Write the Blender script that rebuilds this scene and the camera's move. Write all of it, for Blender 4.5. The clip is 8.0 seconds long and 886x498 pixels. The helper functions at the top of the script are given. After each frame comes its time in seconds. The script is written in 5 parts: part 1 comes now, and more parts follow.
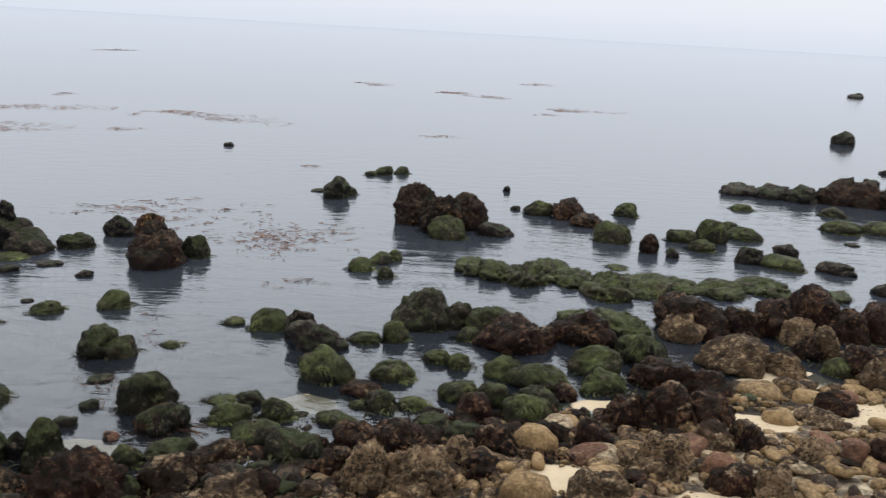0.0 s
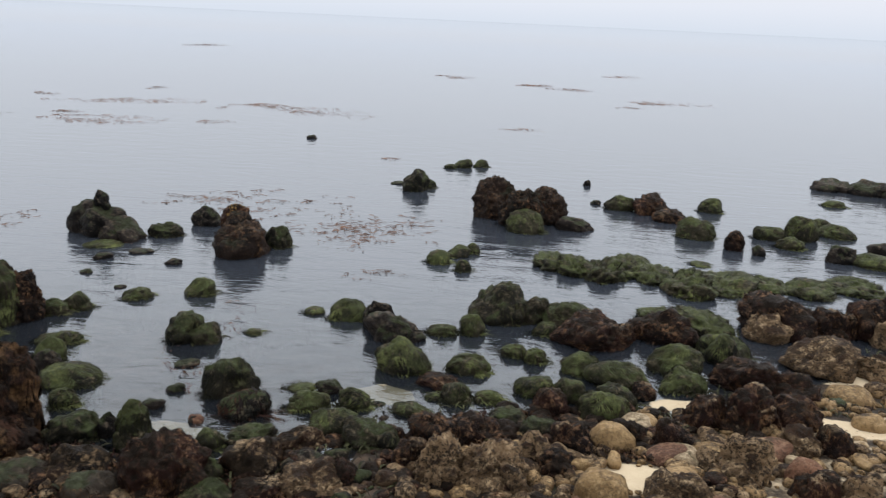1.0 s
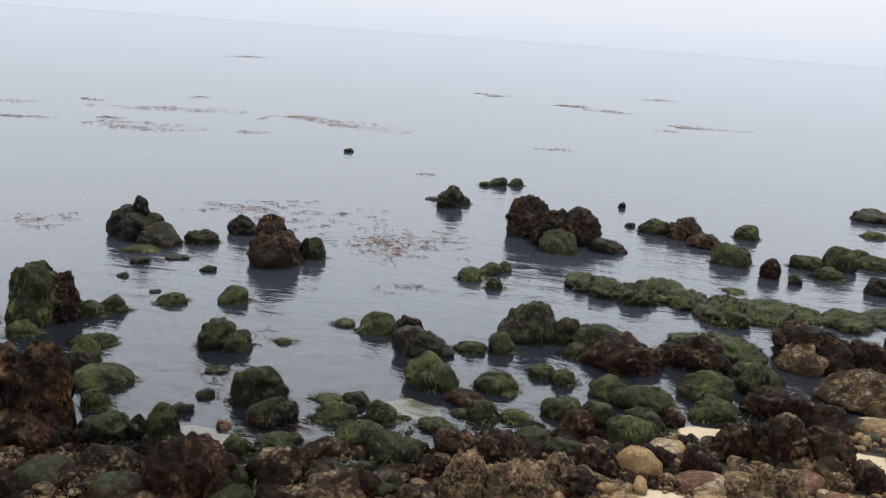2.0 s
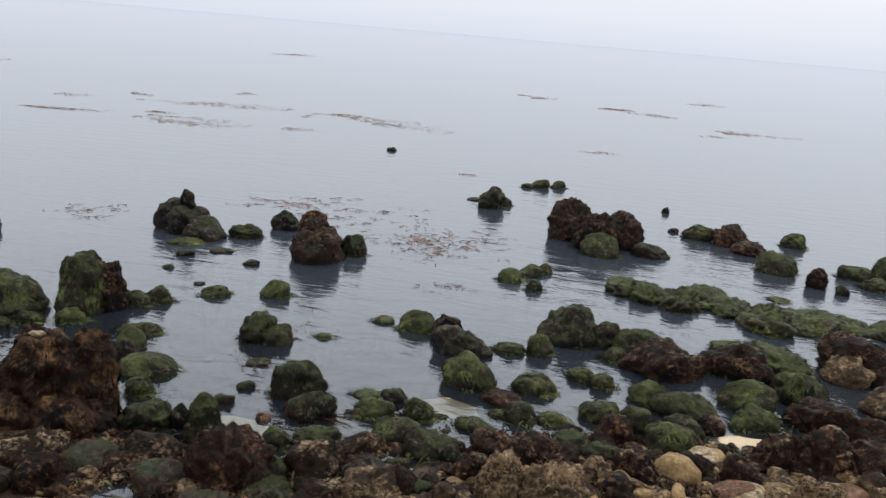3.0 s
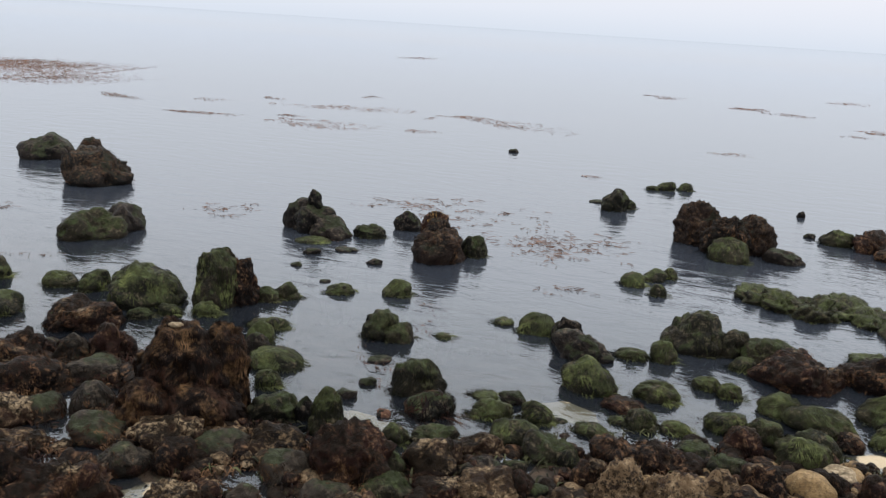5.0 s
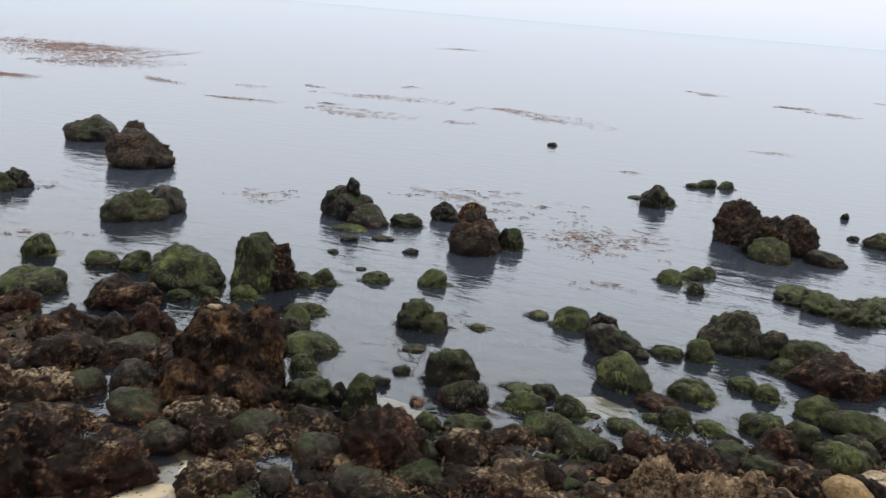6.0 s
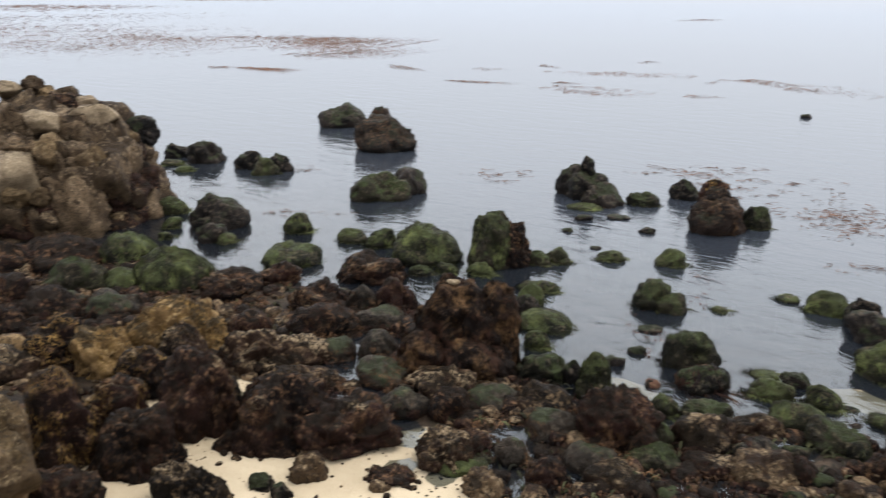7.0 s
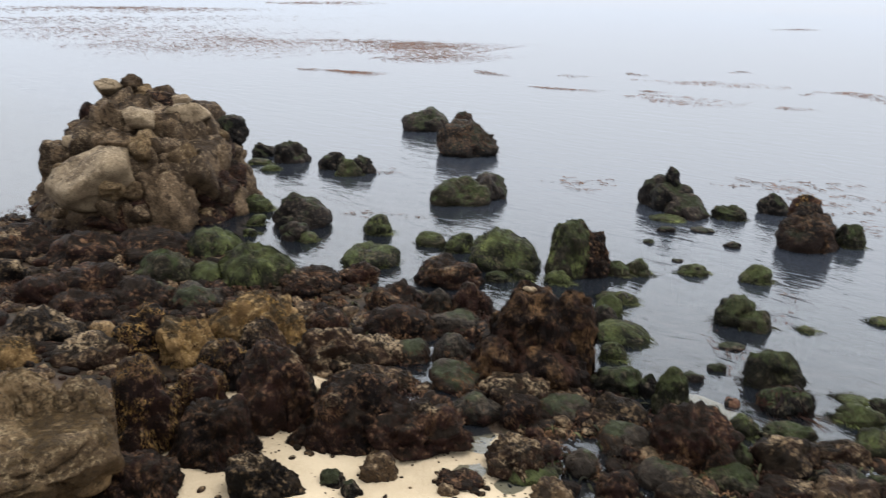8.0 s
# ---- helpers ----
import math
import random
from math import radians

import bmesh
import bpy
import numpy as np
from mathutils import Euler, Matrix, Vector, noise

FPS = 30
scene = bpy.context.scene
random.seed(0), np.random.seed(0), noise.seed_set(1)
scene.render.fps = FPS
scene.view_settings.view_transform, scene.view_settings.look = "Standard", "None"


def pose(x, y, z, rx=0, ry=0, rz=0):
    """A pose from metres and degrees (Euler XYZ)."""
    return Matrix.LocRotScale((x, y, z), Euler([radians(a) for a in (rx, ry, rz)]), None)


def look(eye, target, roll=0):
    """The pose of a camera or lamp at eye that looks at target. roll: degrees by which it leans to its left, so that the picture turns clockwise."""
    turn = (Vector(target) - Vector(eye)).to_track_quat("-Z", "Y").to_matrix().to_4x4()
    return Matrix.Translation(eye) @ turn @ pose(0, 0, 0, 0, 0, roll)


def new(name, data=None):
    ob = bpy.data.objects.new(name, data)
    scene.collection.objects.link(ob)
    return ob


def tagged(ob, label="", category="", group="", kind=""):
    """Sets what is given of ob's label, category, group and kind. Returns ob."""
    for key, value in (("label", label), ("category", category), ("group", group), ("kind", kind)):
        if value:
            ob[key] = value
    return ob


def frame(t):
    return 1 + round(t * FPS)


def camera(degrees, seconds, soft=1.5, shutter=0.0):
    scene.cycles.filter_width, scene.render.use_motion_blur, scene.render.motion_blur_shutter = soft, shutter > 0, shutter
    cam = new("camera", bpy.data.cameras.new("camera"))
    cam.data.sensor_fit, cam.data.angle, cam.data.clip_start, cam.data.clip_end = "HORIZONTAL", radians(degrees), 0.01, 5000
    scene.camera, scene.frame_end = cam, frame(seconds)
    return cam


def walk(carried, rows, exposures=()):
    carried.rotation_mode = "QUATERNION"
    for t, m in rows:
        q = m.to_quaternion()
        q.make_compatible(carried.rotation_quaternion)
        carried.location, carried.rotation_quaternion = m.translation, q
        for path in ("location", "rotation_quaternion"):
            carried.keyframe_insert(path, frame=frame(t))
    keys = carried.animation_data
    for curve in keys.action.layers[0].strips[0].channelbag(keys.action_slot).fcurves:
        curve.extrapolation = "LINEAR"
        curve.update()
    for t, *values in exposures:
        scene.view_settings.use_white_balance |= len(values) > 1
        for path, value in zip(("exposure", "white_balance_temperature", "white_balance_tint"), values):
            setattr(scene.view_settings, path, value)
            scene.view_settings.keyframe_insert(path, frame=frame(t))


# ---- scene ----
cam = camera(56.2, 8.0, soft=1.2, shutter=0.5)
PATH = [
    (0, (0.04, 0.053, 5.285), (0.0211, 1.9874, 4.7759), 3.29),
    (0.5, (0.053, 0.064, 5.289), (-0.0609, 1.9905, 4.7655), 2.41),
    (1, (0.045, 0.058, 5.293), (-0.1605, 1.9742, 4.7585), 2.71),
    (1.5, (0.05, 0.05, 5.295), (-0.2063, 1.9683, 4.791), 3.52),
    (3, (0.026, 0.006, 5.273), (-0.3529, 1.9033, 4.7678), 5.01),
    (3.5, (0.008, 0.008, 5.277), (-0.4661, 1.8775, 4.7499), 4.73),
    (4, (0.014, 0.003, 5.272), (-0.5449, 1.85, 4.7469), 3.81),
    (4.5, (0.019, 0.008, 5.272), (-0.6051, 1.8346, 4.7497), 3.49),
    (6, (-0.026, -0.016, 5.239), (-0.7539, 1.7652, 4.6919), 4.80),
    (6.5, (-0.052, -0.088, 5.22), (-1.0018, 1.5729, 4.6368), 1.93),
    (7, (-0.028, -0.044, 5.199), (-1.2228, 1.4377, 4.5839), 0.32),
    (7.5, (-0.031, -0.043, 5.197), (-1.2885, 1.3806, 4.5699), 0.31),
    (8, (-0.031, -0.043, 5.197), (-1.3678, 1.3167, 4.5922), 0.81),
]
walk(cam, [(t, look(eye, target, roll)) for t, eye, target, roll in PATH], exposures=((0, 0.14), (4.7, 0.14), (5.9, 0.27), (6.5, 0.3), (7, 0.37), (7.5, 0.5), (8, 0.4)))

# ---- sky and sun: an even, bright overcast over the sea ----
world = bpy.data.worlds.new("overcast")
scene.world = world
world.use_nodes = True
wn, wl = world.node_tree.nodes, world.node_tree.links
wn.clear()
sky = wn.new("ShaderNodeTexSky")
sky.sky_type, sky.sun_disc = "NISHITA", False
sky.sun_elevation, sky.sun_rotation, sky.dust_density, sky.air_density = radians(66), radians(35), 4.0, 1.4
coord = wn.new("ShaderNodeTexCoord")
split = wn.new("ShaderNodeSeparateXYZ")
cloud = wn.new("ShaderNodeValToRGB")
for at, colour in ((0.5, (0.72, 0.785, 0.89)), (0.512, (0.79, 0.835, 0.93)), (0.53, (0.86, 0.88, 0.96)), (0.58, (1.16, 1.18, 1.25)), (0.645, (1.72, 1.74, 1.83)), (0.74, (2.24, 2.32, 2.47)), (1.0, (1.95, 2.02, 2.15))):
    stop = cloud.color_ramp.elements.new(at)
    stop.color = (*colour, 1)
cloud.color_ramp.elements.remove(cloud.color_ramp.elements[0])
half = wn.new("ShaderNodeMath")
half.operation, half.inputs[1].default_value, half.inputs[2].default_value = "MULTIPLY_ADD", 0.5, 0.5
thin = wn.new("ShaderNodeMix")
thin.data_type, thin.inputs[0].default_value = "RGBA", 0.93
dim = wn.new("ShaderNodeVectorMath")
dim.operation, dim.inputs[3].default_value = "SCALE", 0.1
back = wn.new("ShaderNodeBackground")
back.inputs[1].default_value = 0.95
wout = wn.new("ShaderNodeOutputWorld")
wl.new(coord.outputs["Generated"], split.inputs[0])
wl.new(split.outputs[2], half.inputs[0])
wl.new(half.outputs[0], cloud.inputs[0])
wl.new(sky.outputs[0], dim.inputs[0])
wl.new(dim.outputs[0], thin.inputs[6])
wl.new(cloud.outputs[0], thin.inputs[7])
wl.new(thin.outputs[2], back.inputs[0])
wl.new(back.outputs[0], wout.inputs[0])

sun = new("sun", bpy.data.lights.new("sun", "SUN"))
sun.data.energy, sun.data.angle, sun.data.color = 1.3, radians(25), (1.0, 0.96, 0.9)
sun.matrix_world = look((5, 15, 20), (0, 8, 0))


# ---- materials ----
class Nodes:
    """A node material under construction."""

    def __init__(self, name):
        self.mat = bpy.data.materials.new(name)
        self.mat.use_nodes = True
        self.tree = self.mat.node_tree
        self.tree.nodes.clear()
        self.out = self.add("ShaderNodeOutputMaterial")

    def add(self, kind):
        return self.tree.nodes.new(kind)

    def join(self, a, b):
        self.tree.links.new(a, b)

    def put(self, socket, value):
        if isinstance(value, bpy.types.NodeSocket):
            self.join(value, socket)
        elif isinstance(value, tuple) and len(value) == 3 and socket.type == "RGBA":
            socket.default_value = (*value, 1)
        else:
            socket.default_value = value

    def place(self):
        return self.add("ShaderNodeNewGeometry").outputs["Position"]

    def noise(self, at, scale, detail=4.0, rough=0.55, warp=0.0):
        n = self.add("ShaderNodeTexNoise")
        self.put(n.inputs["Vector"], at)
        n.inputs["Scale"].default_value, n.inputs["Detail"].default_value = scale, detail
        n.inputs["Roughness"].default_value, n.inputs["Distortion"].default_value = rough, warp
        return n.outputs[0]

    def cells(self, at, scale, feature="F1"):
        n = self.add("ShaderNodeTexVoronoi")
        n.feature = feature
        self.put(n.inputs["Vector"], at)
        n.inputs["Scale"].default_value = scale
        return n.outputs["Distance"]

    def warped(self, at, amount, scale=9.0):
        bent, shake = self.add("ShaderNodeVectorMath"), self.add("ShaderNodeTexNoise")
        bent.operation = "MULTIPLY_ADD"
        self.put(shake.inputs["Vector"], at)
        shake.inputs["Scale"].default_value = scale
        self.join(shake.outputs[1], bent.inputs[0])
        bent.inputs[1].default_value = (amount, amount, amount)
        self.join(at, bent.inputs[2])
        return bent.outputs[0]

    def span(self, value, a, b, lo=0.0, hi=1.0):
        n = self.add("ShaderNodeMapRange")
        n.interpolation_type = "SMOOTHSTEP"
        for i, v in enumerate((value, a, b, lo, hi)):
            self.put(n.inputs[i], v)
        return n.outputs[0]

    def maths(self, op, a, b=0.0):
        n = self.add("ShaderNodeMath")
        n.operation = op
        self.put(n.inputs[0], a)
        self.put(n.inputs[1], b)
        return n.outputs[0]

    def mix(self, k, a, b):
        n = self.add("ShaderNodeMix")
        n.data_type = "RGBA"
        self.put(n.inputs[0], k)
        self.put(n.inputs[6], a)
        self.put(n.inputs[7], b)
        return n.outputs[2]

    def bump(self, height, strength, distance, before=None):
        n = self.add("ShaderNodeBump")
        n.inputs["Strength"].default_value, n.inputs["Distance"].default_value = strength, distance
        self.put(n.inputs["Height"], height)
        if before is not None:
            self.join(before, n.inputs["Normal"])
        return n.outputs[0]

    def principled(self, colour, roughness, normal=None, specular=0.5):
        p = self.add("ShaderNodeBsdfPrincipled")
        self.put(p.inputs["Base Color"], colour)
        self.put(p.inputs["Roughness"], roughness)
        p.inputs["Specular IOR Level"].default_value = specular
        if normal is not None:
            self.join(normal, p.inputs["Normal"])
        self.join(p.outputs[0], self.out.inputs[0])
        return self.mat


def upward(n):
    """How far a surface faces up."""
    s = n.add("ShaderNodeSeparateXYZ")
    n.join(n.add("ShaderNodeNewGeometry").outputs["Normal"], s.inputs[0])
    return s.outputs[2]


def rock_material(name, deep, mid, pale, growth, growth_share, speckle, pits=0.0, roughness=0.6, cracks=0.0, coarse=0.13, wet=0.12):
    """Weathered stone with weed growth in patches, pale crust in flecks and dark pits; top light is tinted into its
    upward faces.
    """
    n = Nodes(name)
    at = n.place()
    broad, fine = n.noise(at, 1.7, 5, 0.6), n.noise(at, 14, 6, 0.7)
    own = n.maths("FRACT", n.maths("ADD", n.add("ShaderNodeObjectInfo").outputs["Random"], n.add("ShaderNodeNewGeometry").outputs["Random Per Island"]))
    broad = n.maths("ADD", broad, n.span(own, 0.0, 1.0, -0.13, 0.13))
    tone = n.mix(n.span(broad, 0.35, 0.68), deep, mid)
    # Upward faces lean to the pale tone: light from above put into the colour.
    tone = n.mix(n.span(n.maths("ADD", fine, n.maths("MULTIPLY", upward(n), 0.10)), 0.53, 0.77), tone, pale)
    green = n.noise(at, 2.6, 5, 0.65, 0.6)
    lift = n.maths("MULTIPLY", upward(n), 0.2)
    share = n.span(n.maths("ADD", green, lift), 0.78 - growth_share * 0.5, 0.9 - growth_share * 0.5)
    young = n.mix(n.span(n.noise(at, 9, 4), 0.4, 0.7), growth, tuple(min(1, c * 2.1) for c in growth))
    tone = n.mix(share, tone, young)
    patchy = n.maths("ADD", n.noise(at, 1.9, 5, 0.6), n.maths("MULTIPLY", upward(n), 0.10))
    crust = n.maths("MULTIPLY", n.span(n.noise(at, 21, 6, 0.75), 0.46, 0.54), n.span(patchy, 0.74 - 0.35 * speckle, 0.82 - 0.35 * speckle))
    crust = n.maths("MULTIPLY", crust, n.span(n.maths("FRACT", n.maths("MULTIPLY", own, 5.0)), 0.15, 0.6))
    tone = n.mix(n.maths("MULTIPLY", crust, min(1.0, speckle * 4)), tone, n.mix(n.span(fine, 0.35, 0.65), (0.12, 0.08, 0.046), (0.35, 0.265, 0.165)))
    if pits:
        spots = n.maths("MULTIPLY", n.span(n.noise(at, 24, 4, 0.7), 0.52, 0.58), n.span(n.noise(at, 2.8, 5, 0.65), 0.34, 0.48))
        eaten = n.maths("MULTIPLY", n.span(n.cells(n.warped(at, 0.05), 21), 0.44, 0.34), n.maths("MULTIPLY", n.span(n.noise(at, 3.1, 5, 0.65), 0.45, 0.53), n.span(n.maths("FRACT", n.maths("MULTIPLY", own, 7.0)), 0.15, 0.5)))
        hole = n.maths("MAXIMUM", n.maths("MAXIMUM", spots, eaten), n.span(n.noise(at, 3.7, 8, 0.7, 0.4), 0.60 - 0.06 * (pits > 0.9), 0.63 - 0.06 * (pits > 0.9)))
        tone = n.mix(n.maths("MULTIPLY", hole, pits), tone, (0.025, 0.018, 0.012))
    relief = n.bump(n.noise(at, 6, 8, 0.7), 1.0, coarse)
    if cracks:
        seam = n.span(n.cells(n.warped(at, 0.5, 2.5), 2.6, "DISTANCE_TO_EDGE"), 0.0, 0.014)
        tone = n.mix(n.maths("MULTIPLY", n.maths("SUBTRACT", 1.0, seam), n.span(broad, 0.45, 0.6, 0.0, 0.22)), tone, (0.05, 0.035, 0.02))
        relief = n.bump(seam, 0.5, 0.03, relief)
    relief = n.bump(n.noise(at, 38, 5, 0.7), 0.8, 0.025, relief)
    return n.principled(tone, n.span(fine, 0.3, 0.7, roughness - 0.12, roughness + 0.15), relief, wet)


def frond_material(name, dark, light, tip, share=0.0):
    """Wet weed: every frond a little different."""
    n = Nodes(name)
    at = n.place()
    isle = n.add("ShaderNodeNewGeometry").outputs["Random Per Island"]
    each = n.add("ShaderNodeObjectInfo").outputs["Random"]
    patch = n.maths("ADD", n.noise(at, 2.6, 6, 0.7), n.maths("MULTIPLY", n.maths("ADD", isle, each), 0.06))
    tone = n.mix(n.span(patch, 0.52, 0.66), dark, light)
    tone = n.mix(n.maths("MULTIPLY", n.span(n.noise(at, 1.9, 6, 0.7), 0.45 - share, 0.62 - share), n.span(n.noise(at, 5.0, 5, 0.65), 0.38, 0.64)), tone, tip)
    return n.principled(tone, 0.6, None, 0.07)


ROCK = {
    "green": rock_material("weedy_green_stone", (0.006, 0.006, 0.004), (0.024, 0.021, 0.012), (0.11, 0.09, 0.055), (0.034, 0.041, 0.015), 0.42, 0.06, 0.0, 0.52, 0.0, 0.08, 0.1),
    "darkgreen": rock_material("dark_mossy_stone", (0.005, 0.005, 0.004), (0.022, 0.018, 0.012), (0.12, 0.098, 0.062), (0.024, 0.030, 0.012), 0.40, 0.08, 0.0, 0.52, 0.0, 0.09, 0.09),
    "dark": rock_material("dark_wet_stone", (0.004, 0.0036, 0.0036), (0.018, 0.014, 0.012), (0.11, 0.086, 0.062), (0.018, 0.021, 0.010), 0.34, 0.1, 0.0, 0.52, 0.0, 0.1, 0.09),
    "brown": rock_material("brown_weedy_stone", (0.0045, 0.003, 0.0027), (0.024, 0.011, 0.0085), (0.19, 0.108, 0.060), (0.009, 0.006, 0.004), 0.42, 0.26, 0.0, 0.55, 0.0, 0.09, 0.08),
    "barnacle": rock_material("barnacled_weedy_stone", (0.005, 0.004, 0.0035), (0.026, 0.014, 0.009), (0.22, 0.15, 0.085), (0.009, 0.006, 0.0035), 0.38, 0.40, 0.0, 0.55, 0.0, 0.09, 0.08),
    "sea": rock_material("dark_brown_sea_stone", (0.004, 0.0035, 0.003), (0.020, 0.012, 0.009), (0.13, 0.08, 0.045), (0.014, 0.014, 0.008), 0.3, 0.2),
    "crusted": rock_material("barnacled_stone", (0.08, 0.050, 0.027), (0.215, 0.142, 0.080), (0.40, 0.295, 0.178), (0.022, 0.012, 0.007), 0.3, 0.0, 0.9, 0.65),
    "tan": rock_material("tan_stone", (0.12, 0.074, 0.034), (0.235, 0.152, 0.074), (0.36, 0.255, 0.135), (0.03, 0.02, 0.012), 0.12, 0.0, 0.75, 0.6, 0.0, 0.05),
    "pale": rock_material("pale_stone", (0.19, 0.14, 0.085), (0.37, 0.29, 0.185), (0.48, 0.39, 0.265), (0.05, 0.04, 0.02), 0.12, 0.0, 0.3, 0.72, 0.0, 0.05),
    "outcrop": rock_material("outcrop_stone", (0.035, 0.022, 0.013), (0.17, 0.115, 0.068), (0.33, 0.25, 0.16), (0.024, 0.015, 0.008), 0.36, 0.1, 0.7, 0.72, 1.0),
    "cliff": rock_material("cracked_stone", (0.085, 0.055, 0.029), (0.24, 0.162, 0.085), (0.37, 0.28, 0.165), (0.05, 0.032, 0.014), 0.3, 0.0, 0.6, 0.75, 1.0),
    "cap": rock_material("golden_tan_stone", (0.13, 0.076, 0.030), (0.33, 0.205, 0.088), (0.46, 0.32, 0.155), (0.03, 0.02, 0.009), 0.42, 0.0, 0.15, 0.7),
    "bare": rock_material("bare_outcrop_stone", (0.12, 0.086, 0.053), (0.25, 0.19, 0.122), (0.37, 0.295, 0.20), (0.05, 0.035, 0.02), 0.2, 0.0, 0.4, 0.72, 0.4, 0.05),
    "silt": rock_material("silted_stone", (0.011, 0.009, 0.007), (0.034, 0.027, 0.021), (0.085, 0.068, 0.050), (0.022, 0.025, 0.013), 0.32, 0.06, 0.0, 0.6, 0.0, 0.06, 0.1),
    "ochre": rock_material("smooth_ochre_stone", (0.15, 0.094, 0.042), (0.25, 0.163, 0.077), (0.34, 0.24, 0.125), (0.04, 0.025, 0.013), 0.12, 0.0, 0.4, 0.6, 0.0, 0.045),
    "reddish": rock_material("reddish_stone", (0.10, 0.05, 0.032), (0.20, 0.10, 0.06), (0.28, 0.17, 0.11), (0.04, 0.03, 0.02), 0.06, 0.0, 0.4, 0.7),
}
FROND = {
    "grass": frond_material("green_sea_grass", (0.014, 0.015, 0.008), (0.042, 0.046, 0.019), (0.130, 0.145, 0.052)),
    "moss": frond_material("dull_green_weed", (0.011, 0.011, 0.007), (0.032, 0.032, 0.016), (0.090, 0.092, 0.042)),
    "wrack": frond_material("brown_wrack", (0.005, 0.0035, 0.003), (0.029, 0.013, 0.009), (0.155, 0.086, 0.044), 0.0),
    "gold": frond_material("golden_brown_wrack", (0.026, 0.015, 0.007), (0.098, 0.055, 0.020), (0.24, 0.145, 0.050), 0.14),
    "shag": frond_material("shaggy_brown_weed", (0.007, 0.0045, 0.0035), (0.034, 0.016, 0.010), (0.15, 0.085, 0.040), 0.0),
    "kelp": frond_material("floating_kelp_blades", (0.04, 0.02, 0.012), (0.13, 0.056, 0.03), (0.17, 0.085, 0.045)),
    "scrap": frond_material("loose_red_weed", (0.035, 0.017, 0.011), (0.09, 0.042, 0.026), (0.15, 0.08, 0.05)),
}


def sand_ground_material():
    """Cream sand where the sand mask says so; elsewhere dark shingle, peat-brown weed and wet silt."""
    n = Nodes("beach_ground")
    at = n.place()
    mask = n.add("ShaderNodeAttribute")
    mask.attribute_name = "sand"
    grain = n.noise(at, 160, 3, 0.7)
    sand = n.mix(n.span(n.noise(at, 1.3, 5), 0.35, 0.7), (0.38, 0.30, 0.195), (0.48, 0.39, 0.265))
    sand = n.mix(n.span(grain, 0.4, 0.75), sand, (0.53, 0.45, 0.33))
    bits = n.span(n.maths("ADD", n.cells(at, 11), n.maths("MULTIPLY", n.noise(at, 1.1, 3), -0.8)), -0.24, -0.3)
    sand = n.mix(bits, sand, (0.05, 0.035, 0.02))
    dirt = n.mix(n.span(n.noise(at, 2.3, 6, 0.65), 0.35, 0.7), (0.010, 0.007, 0.005), (0.058, 0.039, 0.025))
    dirt = n.mix(n.span(n.noise(at, 5.1, 5, 0.7), 0.55, 0.75), dirt, (0.024, 0.034, 0.014))
    edge = n.span(n.maths("ADD", mask.outputs["Fac"], n.maths("MULTIPLY", n.noise(at, 3.2, 6, 0.65), 0.5)), 0.68, 0.82)
    relief = n.bump(n.noise(at, 3.5, 8, 0.65), 0.7, 0.07)
    relief = n.bump(grain, 0.4, 0.006, relief)
    return n.principled(n.mix(edge, dirt, sand), n.mix(edge, (0.65, 0.65, 0.65), (0.9, 0.9, 0.9)), relief, 0.15)


